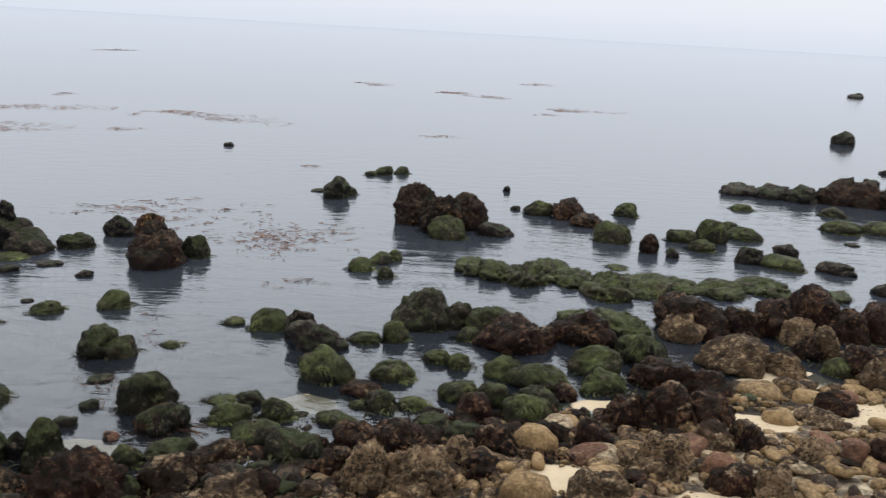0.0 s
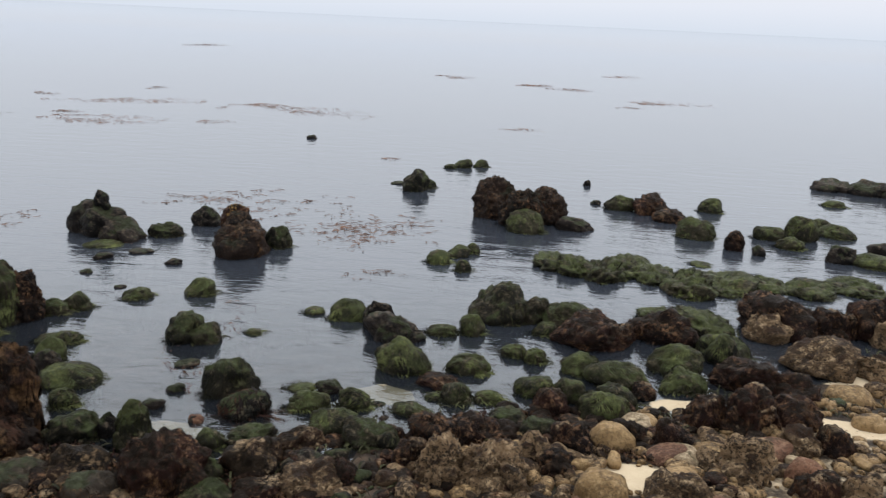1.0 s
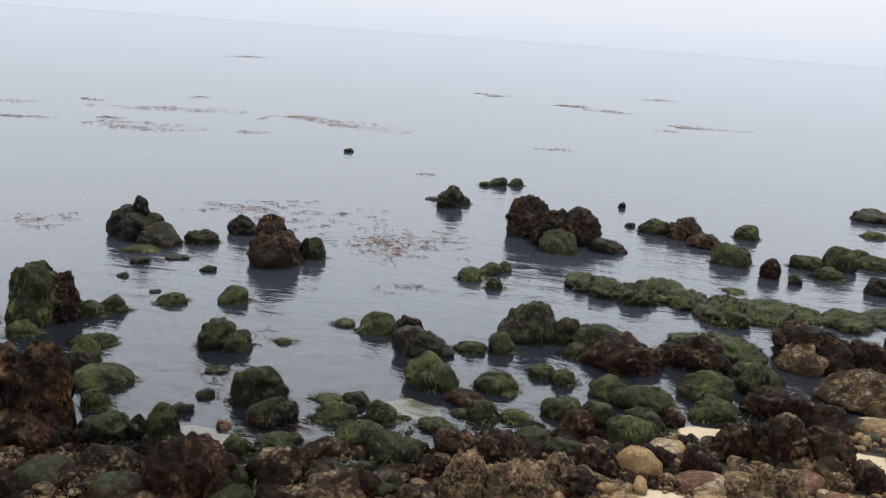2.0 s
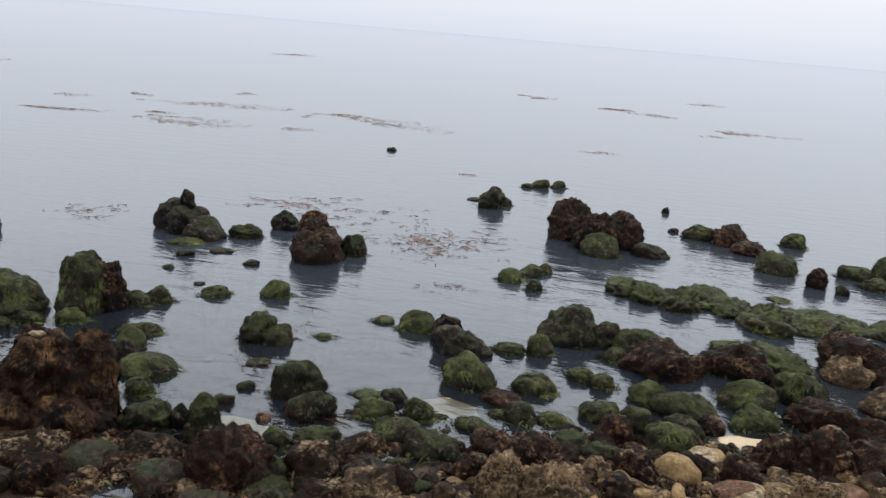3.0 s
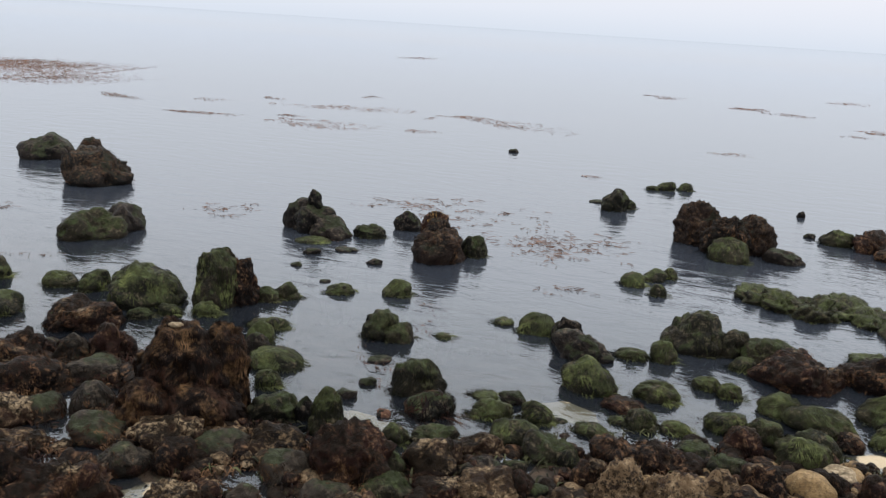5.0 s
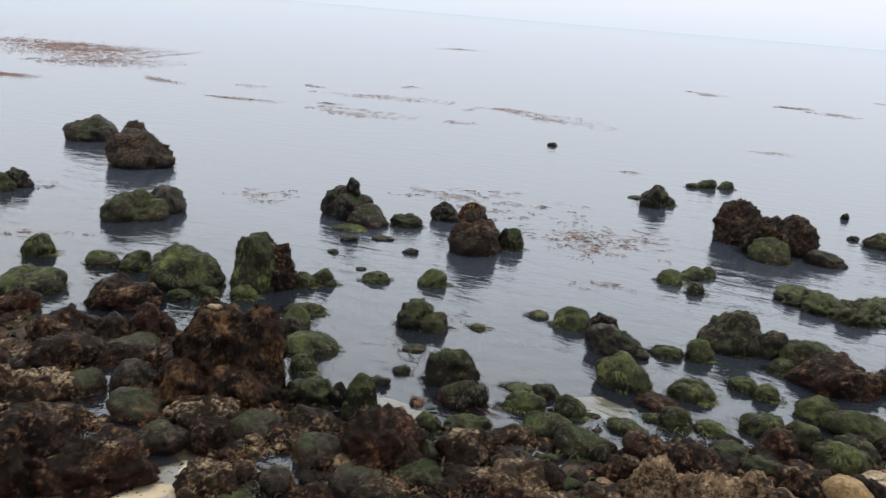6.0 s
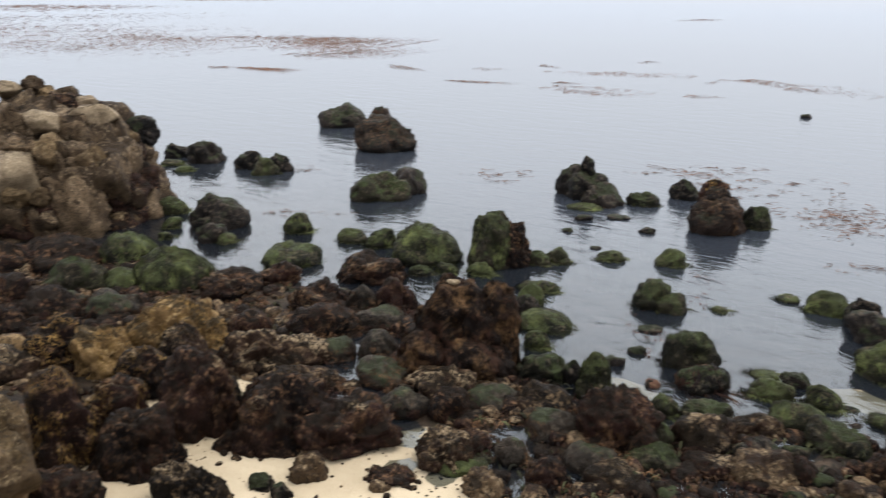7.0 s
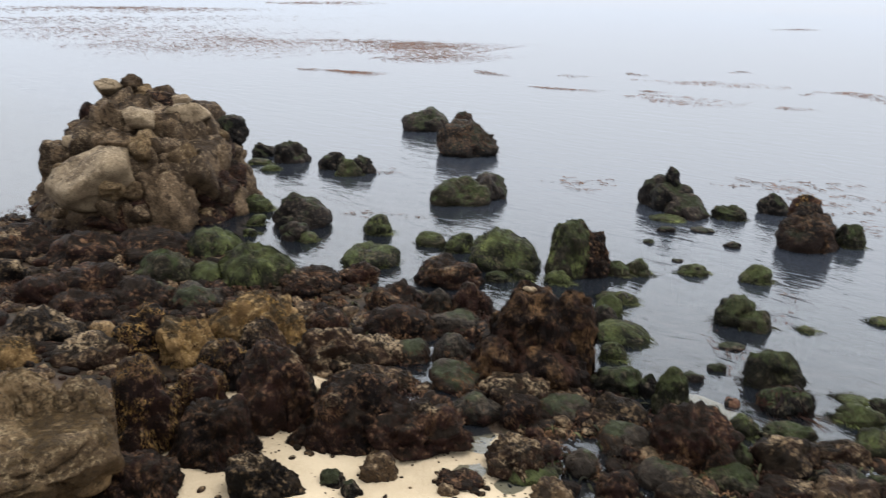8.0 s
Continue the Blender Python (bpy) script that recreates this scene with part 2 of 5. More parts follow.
def water_material():
    """Clear cold sea: gloss by angle over what lies below, small ripples near, smoother far out with a greyer tinted
    reflection.
    """
    n = Nodes("sea_water")
    at = n.place()
    part = n.add("ShaderNodeSeparateXYZ")
    n.join(at, part.inputs[0])
    stretch = n.add("ShaderNodeMapping")
    n.join(at, stretch.inputs["Vector"])
    stretch.inputs["Scale"].default_value = (0.42, 1.0, 1.0)
    stretch.inputs["Rotation"].default_value = (0, 0, radians(-18))
    flat = stretch.outputs[0]
    calm = n.span(n.noise(flat, 0.16, 4), 0.40, 0.64, 0.22, 1.0)
    small = n.maths("MULTIPLY", n.noise(flat, 7.5, 3, 0.55, 0.5), n.maths("MULTIPLY", calm, n.maths("MULTIPLY", n.span(part.outputs[1], 9, 32, 1.0, 0.12), n.span(part.outputs[1], 120, 500, 1.0, 0.0))))
    swell = n.maths("MULTIPLY", n.noise(flat, 1.9, 4, 0.6, 0.5), n.maths("MULTIPLY", n.span(part.outputs[1], 14, 50, 1.0, 0.3), n.span(part.outputs[1], 250, 900, 1.0, 0.0)))
    relief = n.bump(swell, 0.4, 0.085)
    relief = n.bump(small, 0.38, 0.045, relief)
    gloss = n.add("ShaderNodeBsdfGlossy")
    far = n.span(n.maths("ADD", part.outputs[1], n.maths("MULTIPLY", n.noise(flat, 0.012, 3), 120)), 190, 330)
    n.put(gloss.inputs["Roughness"], n.span(far, 0, 1, 0.06, 0.025))
    # Reflection tint greys with distance, a painted softening of the horizon.
    n.put(gloss.inputs["Color"], n.mix(far, (0.94, 0.975, 1.0), (0.95, 0.96, 0.965)))
    n.join(relief, gloss.inputs["Normal"])
    clear = n.add("ShaderNodeBsdfTransparent")
    clear.inputs["Color"].default_value = (0.80, 0.86, 0.86, 1)
    murk = n.add("ShaderNodeBsdfDiffuse")
    murk.inputs["Color"].default_value = (0.026, 0.031, 0.040, 1)
    body = n.add("ShaderNodeMixShader")
    n.put(body.inputs[0], n.span(part.outputs[1], 10, 18, 0.3, 0.97))
    n.join(clear.outputs[0], body.inputs[1])
    n.join(murk.outputs[0], body.inputs[2])
    angle = n.add("ShaderNodeFresnel")
    angle.inputs["IOR"].default_value = 1.5
    n.join(relief, angle.inputs["Normal"])
    both = n.add("ShaderNodeMixShader")
    n.join(angle.outputs[0], both.inputs[0])
    n.join(body.outputs[0], both.inputs[1])
    n.join(gloss.outputs[0], both.inputs[2])
    n.join(both.outputs[0], n.out.inputs[0])
    return n.mat


# ---- shapes ----
SHUFFLE = np.random.RandomState(7).permutation(1024).astype(np.int32)
SHUFFLE = np.concatenate([SHUFFLE, SHUFFLE, SHUFFLE])
LEVEL = np.random.RandomState(8).uniform(-1, 1, 2048)


def lattice(p, seed):
    """Smooth noise from -1 to 1 at many places at once."""
    base = np.floor(p)
    f = p - base
    base = base.astype(np.int32)
    f = f * f * f * (f * (f * 6 - 15) + 10)
    ix, iy, iz = base[..., 0] & 1023, base[..., 1] & 1023, base[..., 2] & 1023
    key, total = int(SHUFFLE[seed * 37 & 1023]), 0.0
    for cx in (0, 1):
        wx = f[..., 0] if cx else 1 - f[..., 0]
        a = SHUFFLE[ix + cx] + iy
        for cy in (0, 1):
            wxy = wx * (f[..., 1] if cy else 1 - f[..., 1])
            b = SHUFFLE[a + cy] + iz
            low, high = LEVEL[SHUFFLE[b] + key], LEVEL[SHUFFLE[b + 1] + key]
            total = total + wxy * (low + (high - low) * f[..., 2])
    return total


def layered(p, seed, octaves=4, gain=0.5):
    total, size = 0.0, 1.0
    for k in range(octaves):
        total = total + size * lattice(p * 2.03**k + 17.3 * k, seed + k)
        size *= gain
    return total


def icosphere(level):
    bm = bmesh.new()
    bmesh.ops.create_icosphere(bm, subdivisions=level, radius=1.0)
    bm.verts.index_update()
    v = np.array([x.co[:] for x in bm.verts])
    f = np.array([[q.index for q in x.verts] for x in bm.faces])
    bm.free()
    return v / np.linalg.norm(v, axis=1, keepdims=True), f


BALL = {k: icosphere(k) for k in (2, 3, 4, 5, 6)}


def mesh_of(name, verts, faces, material, shaded=True):
    me = bpy.data.meshes.new(name)
    verts, faces = np.asarray(verts, np.float32), np.asarray(faces, np.int32)
    me.vertices.add(len(verts))
    me.vertices.foreach_set("co", verts.ravel())
    me.loops.add(faces.size)
    me.loops.foreach_set("vertex_index", faces.ravel())
    me.polygons.add(len(faces))
    me.polygons.foreach_set("loop_start", np.arange(0, faces.size, faces.shape[1], dtype=np.int32))
    me.polygons.foreach_set("use_smooth", np.full(len(faces), shaded))
    me.update(calc_edges=True)
    me.materials.append(material)
    return me


# Character of each kind of stone: squareness, lumps, ridges, roughness, facets.
FORM = {
    "green": (2.1, 0.18, 0.15, 0.03, 0.2), "darkgreen": (2.15, 0.24, 0.2, 0.035, 0.32), "silt": (2.2, 0.2, 0.15, 0.03, 0.2), "dark": (2.2, 0.24, 0.2, 0.045, 0.38),
    "brown": (2.3, 0.26, 0.22, 0.06, 0.3), "seabrown": (2.0, 0.22, 0.16, 0.10, 0.2), "crusted": (2.5, 0.22, 0.2, 0.10, 0.34), "tan": (2.6, 0.16, 0.06, 0.02, 0.14), "ochre": (2.7, 0.14, 0.04, 0.008, 0.16),
    "pale": (2.7, 0.14, 0.05, 0.02, 0.16), "reddish": (2.5, 0.14, 0.04, 0.015, 0.08), "wrack": (2.0, 0.24, 0.14, 0.05, 0.0),
    "barnacle": (2.4, 0.24, 0.2, 0.07, 0.34), "golden": (2.3, 0.24, 0.24, 0.06, 0.22), "halfbare": (2.4, 0.22, 0.18, 0.09, 0.28), "block": (3.4, 0.14, 0.16, 0.08, 0.2), "stack": (2.3, 0.14, 0.16, 0.05, 0.12),
    "tallgreen": (3.6, 0.12, 0.14, 0.04, 0.3), "outcrop": (2.2, 0.10, 0.10, 0.03, 0.0, (170, 0.08, 0.10)),
    "boulder": (2.6, 0.12, 0.10, 0.05, 0.4, (26, 0.07, 0.14)), "hewn": (3.0, 0.06, 0.05, 0.02, 0.44), "craggy": (2.6, 0.14, 0.16, 0.06, 0.43), "reef": (2.3, 0.3, 0.42, 0.1, 0.0),
}


def blocky(u, seed, count, offset, groove):
    """A skin of flat-faced blocks with grooves between them."""
    rnd = np.random.RandomState(seed + 5)
    c = rnd.normal(size=(count, 3))
    c /= np.linalg.norm(c, axis=1, keepdims=True)
    tilt = c + 0.22 * rnd.normal(size=c.shape)
    tilt /= np.linalg.norm(tilt, axis=1, keepdims=True)
    bent = u + 0.05 * np.stack([layered(u * 5 + k * 9.1, seed + k, 2) for k in range(3)], -1)
    near = bent @ c.T
    i = near.argmax(-1)
    top = np.partition(near, -2, axis=-1)
    gap = (top[..., -1] - top[..., -2]) * math.sqrt(count)
    flat = (c * tilt).sum(-1)[i] / np.maximum((u * tilt[i]).sum(-1), 0.4)
    return np.clip(flat, 0.8, 1.1) * (1 + rnd.uniform(-offset, offset, count)[i]) * (1 - groove * np.exp(-gap * 14))


def swelling(u, form, seed, half):
    """Relative radius of a stone in the directions u, and the unevenness that stands on it."""
    square, lumps, ridges, rough, facets = form[:5]
    k = (np.abs(u) ** square).sum(-1) ** (-1 / square)
    at = u * (half / half.mean()) ** 0.7 + seed * 3.71
    r = lumps * layered(at * 1.25, seed, 2) - ridges * (np.abs(layered(at * 2.6, seed + 31, 3)) - 0.3)
    r = r + rough * layered(at * 7.0, seed + 57, 3, 0.6)
    extra = k * np.clip(r, -0.5, 0.55)
    if facets:
        rnd = np.random.RandomState(seed)
        planes = rnd.normal(size=(16, 3))
        planes /= np.linalg.norm(planes, axis=1, keepdims=True)
        reach = rnd.uniform(0.74, 1.05, 16) * (0.84 if facets > 0.42 else 1.0)
        cut = (reach / np.maximum(u @ planes.T, 0.05)).min(-1)
        k = k * (1 - facets * 2.2 * np.clip(1 - cut / k, 0, 0.45))
    if len(form) > 5:
        k = k * blocky(u, seed, *form[5])
    return k, extra


class Lobe:
    """One lump of a rock: where it lies, its half sizes and turn, and its form. A wet one narrows below the water."""

    def __init__(self, spec, form, seed, foot=None, wet=False, lean=(0.0, 0.0)):
        self.centre, self.half, self.form, self.seed = np.array(spec[:3], float), np.array(spec[3:6], float), form, seed
        a = radians(spec[6])
        self.turn = np.array([[math.cos(a), -math.sin(a), 0], [math.sin(a), math.cos(a), 0], [0, 0, 1]])
        self.foot, self.wet, self.lean = foot, wet, np.array(lean)
        if wet:
            self.centre[2] += 0.12 * self.half[2]
            self.half *= (0.94, 0.94, 0.82)

    def surface(self, u):
        k, extra = swelling(u, self.form, self.seed, self.half)
        bulk = math.sqrt(self.half.min() * self.half.mean())
        p = u * (k[..., None] * self.half + extra[..., None] * bulk)
        low = np.clip(-p[..., 2] / self.half[2], 0, 1)
        p[..., :2] += self.lean * np.maximum(p[..., 2], 0)[..., None]
        if self.foot is not None:
            p[..., 2] = np.where(p[..., 2] < 0, -low * max(self.foot, 0.12), p[..., 2])
            p[..., :2] *= (1 + (-0.3 if self.wet else 0.12) * low)[..., None]
        return p @ self.turn.T + self.centre


def fronds(lobes, per_metre, length, width, hang, stand, rnd, steps=5, bald=2.0):
    """Ribbons of weed that lie over lumps of rock and hang down their sides."""
    verts, faces, count = [], [], 0
    rises, widths = (np.interp(np.linspace(0, 1, steps), np.linspace(0, 1, 5), row)[:, None, None] for row in ((0.3, 0.8, 1.0, 1.0, 0.5), (0.6, 1.0, 1.0, 0.8, 0.2)))
    for lobe in lobes:
        area = 3.2 * lobe.half[0] * (lobe.half[1] + lobe.half[2])
        m = int(min(7000, max(40, per_metre * area)))
        u = rnd.normal(size=(m, 3))
        u[:, 2] = np.abs(u[:, 2]) * 1.1 - 0.25
        u /= np.linalg.norm(u, axis=1, keepdims=True)
        if steps < 5:
            patch = layered(u * 2.4 + lobe.seed * 0.7, lobe.seed + 15, 3)
            u = u[((patch > -0.12 + 0.3 * (u[:, 2] < 0)) if steps == 3 else (u[:, 2] + 0.75 * patch > 0.3)) & (u[:, 2] + 0.5 * patch < bald)]
            m = len(u)
        clump = layered(u * 2.2 + lobe.seed, lobe.seed + 5, 2)
        size = length * rnd.uniform(0.5, 1.3, m) / lobe.half.mean() / steps
        wander = rnd.normal(size=(m, 3)) * (1 - hang) + np.stack([clump, -clump, 0 * clump], -1) * 0.7
        line, lift = [], []
        for k in range(steps):
            line.append(lobe.surface(u))
            lift.append(u / lobe.half)
            way = np.array([0, 0, -1.0]) * hang + wander
            way = way - (way * u).sum(-1, keepdims=True) * u
            u = u + way / (np.linalg.norm(way, axis=1, keepdims=True) + 1e-6) * size[:, None]
            u /= np.linalg.norm(u, axis=1, keepdims=True)
        line, lift = np.array(line), np.array(lift)
        lift = lift @ lobe.turn.T
        lift /= np.linalg.norm(lift, axis=-1, keepdims=True)
        rise = (0.006 + stand * rnd.uniform(0, 1, m))[None, :, None] * rises
        line = line + lift * rise
        along = np.gradient(line, axis=0)
        side = np.cross(lift, along)
        side /= np.linalg.norm(side, axis=-1, keepdims=True) + 1e-9
        w = (width * rnd.uniform(0.5, 1.2, m))[None, :, None] * widths
        pair = np.stack([line - side * w, line + side * w], 2).transpose(1, 0, 2, 3).reshape(-1, 3)
        first = (np.arange(m) * steps * 2)[:, None] + (np.arange(steps - 1) * 2)[None]
        quad = np.stack([first, first + 1, first + 3, first + 2], -1).reshape(-1, 4) + count
        verts.append(pair)
        faces.append(quad)
        count += len(pair)
    return np.concatenate(verts), np.concatenate(faces)


# ---- ground ----
# Shore line from the outer left to the outer right: land lies on the camera's side of it.
SHORE = [(-60, -14), (-30, 1), (-20.4, 5.6), (-16, 6.8), (-12.3, 7.4), (-9, 6.8), (-7.2, 5.9), (-5.9, 5.7), (-4.6, 6.6), (-3.6, 7.6),
         (-2.2, 8.3), (-1.4, 9.6), (0, 10.2), (1.9, 11.3), (2.9, 11.4), (6.4, 13.3), (8.7, 16.6), (12, 19), (40, 36)]


def inland(x, y):
    """Signed distance from the shore line, positive on land."""
    x, y = np.asarray(x, float), np.asarray(y, float)
    best, sign = np.full(x.shape, 1e9), np.ones(x.shape)
    for (ax, ay), (bx, by) in zip(SHORE, SHORE[1:]):
        dx, dy = bx - ax, by - ay
        k = np.clip(((x - ax) * dx + (y - ay) * dy) / (dx * dx + dy * dy), 0, 1)
        far = np.hypot(x - ax - k * dx, y - ay - k * dy)
        side = np.where(dx * (y - ay) - dy * (x - ax) < 0, 1.0, -1.0)
        sign = np.where(far < best, side, sign)
        best = np.minimum(best, far)
    return best * sign


def smooth(a, b, v):
    k = np.clip((v - a) / (b - a), 0, 1)
    return k * k * (3 - 2 * k)


def land(x, y):
    """Height of the ground: beach, bluff under the camera, an added rise behind it that blocks sky light, and sea bed.
    """
    s = inland(x, y)
    up = np.clip(s, 0, None)
    z = 0.05 * up + 0.014 * np.minimum(up, 9) ** 2 - 0.11 * np.clip(-s, 0, 6) - 0.012 * np.clip(-s - 6, 0, 250)
    # The 2.5 m rise behind the camera is unseen, added to shade the rocks.
    return z + 2.2 * (1 - smooth(1.0, 4.0, np.hypot(x, y - 0.2))) + (1.5 * smooth(0.5, -3, y) + 2.5 * smooth(-1.5, -9, y)) * smooth(4, 9, s)


SANDY = [(-5.7, 6.35, 0.42, 0.5), (-5.0, 5.9, 0.8, 0.4), (-6.6, 3.8, 2.6, 1.9), (-5.6, 5.6, 1.0, 0.7), (-8.15, 5.9, 0.5, 0.35), (-1.95, 11.1, 0.55, 0.35), (-4.5, 9.35, 0.7, 0.4), (2.45, 11.5, 0.5, 0.3),
         (4.5, 11.0, 0.7, 0.35), (5.7, 13.0, 0.9, 0.5), (1.45, 9.0, 0.6, 0.45), (6.6, 11.4, 1.2, 0.5), (6.2, 9.9, 0.8, 0.35), (3.4, 8.6, 0.6, 0.3)]


def sandiness(x, y):
    best = np.zeros(np.shape(x))
    for cx, cy, rx, ry in SANDY:
        best = np.maximum(best, 1.3 * np.exp(-(((x - cx) / rx) ** 2 + ((y - cy) / ry) ** 2)))
    return np.clip(best, 0, 1)


GULLY = [(-8.4, 8.26), (-7.81, 7.71), (-7.14, 7.13), (-6.47, 6.72), (-5.86, 6.57), (-5.5, 6.1)]
POOLS = [(-4.89, 7.29, 0.22), (-4.0, 7.12, 0.26), (-7.78, 8.31, 0.26), (-4.5, 9.4, 0.5), (-4.6, 7.05, 0.2)]


def gully(x, y):
    """Where a narrow channel and small pools of open water lie between the weedy stones."""
    best = np.full(np.shape(x), 9.0)
    for (ax, ay), (bx, by) in zip(GULLY, GULLY[1:]):
        k = np.clip(((x - ax) * (bx - ax) + (y - ay) * (by - ay)) / ((bx - ax) ** 2 + (by - ay) ** 2), 0, 1)
        best = np.minimum(best, np.hypot(x - ax - k * (bx - ax), y - ay - k * (by - ay)))
    best = best - 0.06 * np.sin(5 * x + 3 * y)
    for px, py, rad in POOLS:
        best = np.minimum(best, np.hypot(x - px, y - py) - rad + 0.16)
    return best


# Low flats of weed and silt that lie just clear of the water in front of the shore line.
FLATS = [(-6.2, 7.7, 1.7, 1.3), (-8.6, 8.5, 1.9, 1.3), (-11.2, 7.7, 2.2, 1.3), (-4.3, 7.8, 1.2, 0.85), (-14.2, 7.2, 2.4, 1.1), (-2.9, 8.6, 0.6, 0.45)]


def flatness(x, y):
    """One on the flats, nought off them."""
    best = np.zeros(np.shape(x))
    for cx, cy, rx, ry in FLATS:
        best = np.maximum(best, smooth(1.15, 0.8, np.hypot((x - cx) / rx, (y - cy) / ry)))
    return best


def ashore(x, y):
    """Distance inland, with the flats counted as land."""
    return np.maximum(inland(x, y), 1.3 * flatness(x, y) - 1.0)


def terrain(x, y):
    """Ground with its small unevenness; sand banks lie just under the water where they show through it."""
    p = np.stack([x, y, 0 * x], -1)
    s = inland(x, y)
    bumps = 0.05 * layered(p * 0.9, 3, 3) + 0.02 * layered(p * 4, 8, 2)
    z = land(x, y) + bumps * smooth(60, 25, np.hypot(x, y))
    bank = sandiness(x, y) * smooth(0.3, -0.4, s) * smooth(-5, -3, s)
    z = z + np.maximum(0.035 + bumps * 0.7 - z, 0) * flatness(x, y)
    z = z + np.minimum(-0.06 - z, 0) * smooth(0.3, 0.12, gully(x, y))
    return z * (1 - bank) + (0.022 * layered(p * 4.5, 8, 3) - 0.010 + 0.05 * smooth(-0.7, -0.1, s)) * bank


def build_ground():
    near = np.arange(-24, 16.01, 0.12)
    xs = np.concatenate([[-4500, -1200, -300, -120, -60, -38], near, [22, 36, 60, 120, 300, 1200, 4500]])
    ys = np.concatenate([[-4500, -1200, -300, -100, -40, -15], np.arange(-6, 24.01, 0.12), [30, 40, 60, 100, 180, 400, 1200, 4500]])
    gx, gy = np.meshgrid(xs, ys)
    z = terrain(gx, gy)
    w = len(xs)
    i = (np.arange(len(ys) - 1)[:, None] * w + np.arange(w - 1)[None]).reshape(-1)
    me = mesh_of("ground", np.stack([gx, gy, z], -1).reshape(-1, 3), np.stack([i, i + 1, i + w + 1, i + w], -1), sand_ground_material())
    mask = me.attributes.new("sand", "FLOAT", "POINT")
    mask.data.foreach_set("value", np.maximum(sandiness(gx, gy), 0.48 * smooth(1.5, 3.0, gx) * smooth(0.3, 1.0, inland(gx, gy)) * smooth(6, 8, gy)).ravel().astype(np.float32))
    tagged(new("ground", me), "cream sand beach with dark wet shingle running under the sea", "beach", kind="structure")


build_ground()


def build_water():
    ring = np.concatenate([np.arange(0, 40, 4.0), np.geomspace(40, 4500, 24)])
    turn = np.linspace(0, 2 * math.pi, 73)[:-1]
    v = np.stack([np.outer(ring, np.cos(turn)), np.outer(ring, np.sin(turn)) + 12, np.zeros((len(ring), 72))], -1).reshape(-1, 3)
    k, j = np.meshgrid(np.arange(len(ring) - 1), np.arange(72), indexing="ij")
    q = np.stack([k * 72 + j, k * 72 + 72 + j, k * 72 + 72 + (j + 1) % 72, k * 72 + (j + 1) % 72], -1).reshape(-1, 4)
    tagged(new("water", mesh_of("water", v, q, water_material())), "calm grey sea under an overcast sky with small ripples", "sea", kind="structure")


build_water()


# ---- rocks ----
LOOK = {
    "green": ("green", "grass"), "darkgreen": ("darkgreen", "moss"), "dark": ("dark", ""), "brown": ("brown", "wrack"), "crusted": ("crusted", ""), "tan": ("tan", ""), "ochre": ("ochre", ""), "silt": ("silt", "wrack"),
    "pale": ("pale", ""), "reddish": ("reddish", ""), "wrack": ("darkgreen", "wrack"), "stack": ("brown", "shag"), "golden": ("brown", "gold"), "barnacle": ("barnacle", ""), "halfbare": ("cap", "gold"), "block": ("brown", "wrack"), "tallgreen": ("darkgreen", "grass"),
    "seabrown": ("sea", "wrack"), "outcrop": ("outcrop", "wrack"), "boulder": ("cliff", ""), "reef": ("green", "grass"),
}
SAYS = {
    "green": "draped in green sea grass", "darkgreen": "dark rock with dull green weed", "dark": "nearly black wet rock", "brown": "rock matted with red-brown seaweed",
    "crusted": "pitted tan rock crusted with barnacles", "tan": "pitted tan stone", "ochre": "smooth ochre stone", "silt": "low stone filmed with brown silt", "reddish": "smooth reddish-brown stone", "wrack": "low rock trailing long brown weed",
    "stack": "tall rock covered with shaggy brown seaweed", "tallgreen": "tall blocky rock with green weed on its side", "outcrop": "large outcrop of piled boulders and brown weed",
    "barnacle": "dark brown rock with pale barnacle patches", "golden": "rock under golden-brown seaweed", "halfbare": "tan-topped rock ringed with golden-brown weed", "block": "blocky rock with brown weed",
    "seabrown": "craggy red-brown rock", "reef": "lumpy reef top overgrown with green weed", "boulder": "big cracked pale boulder at the edge of the sand",
}


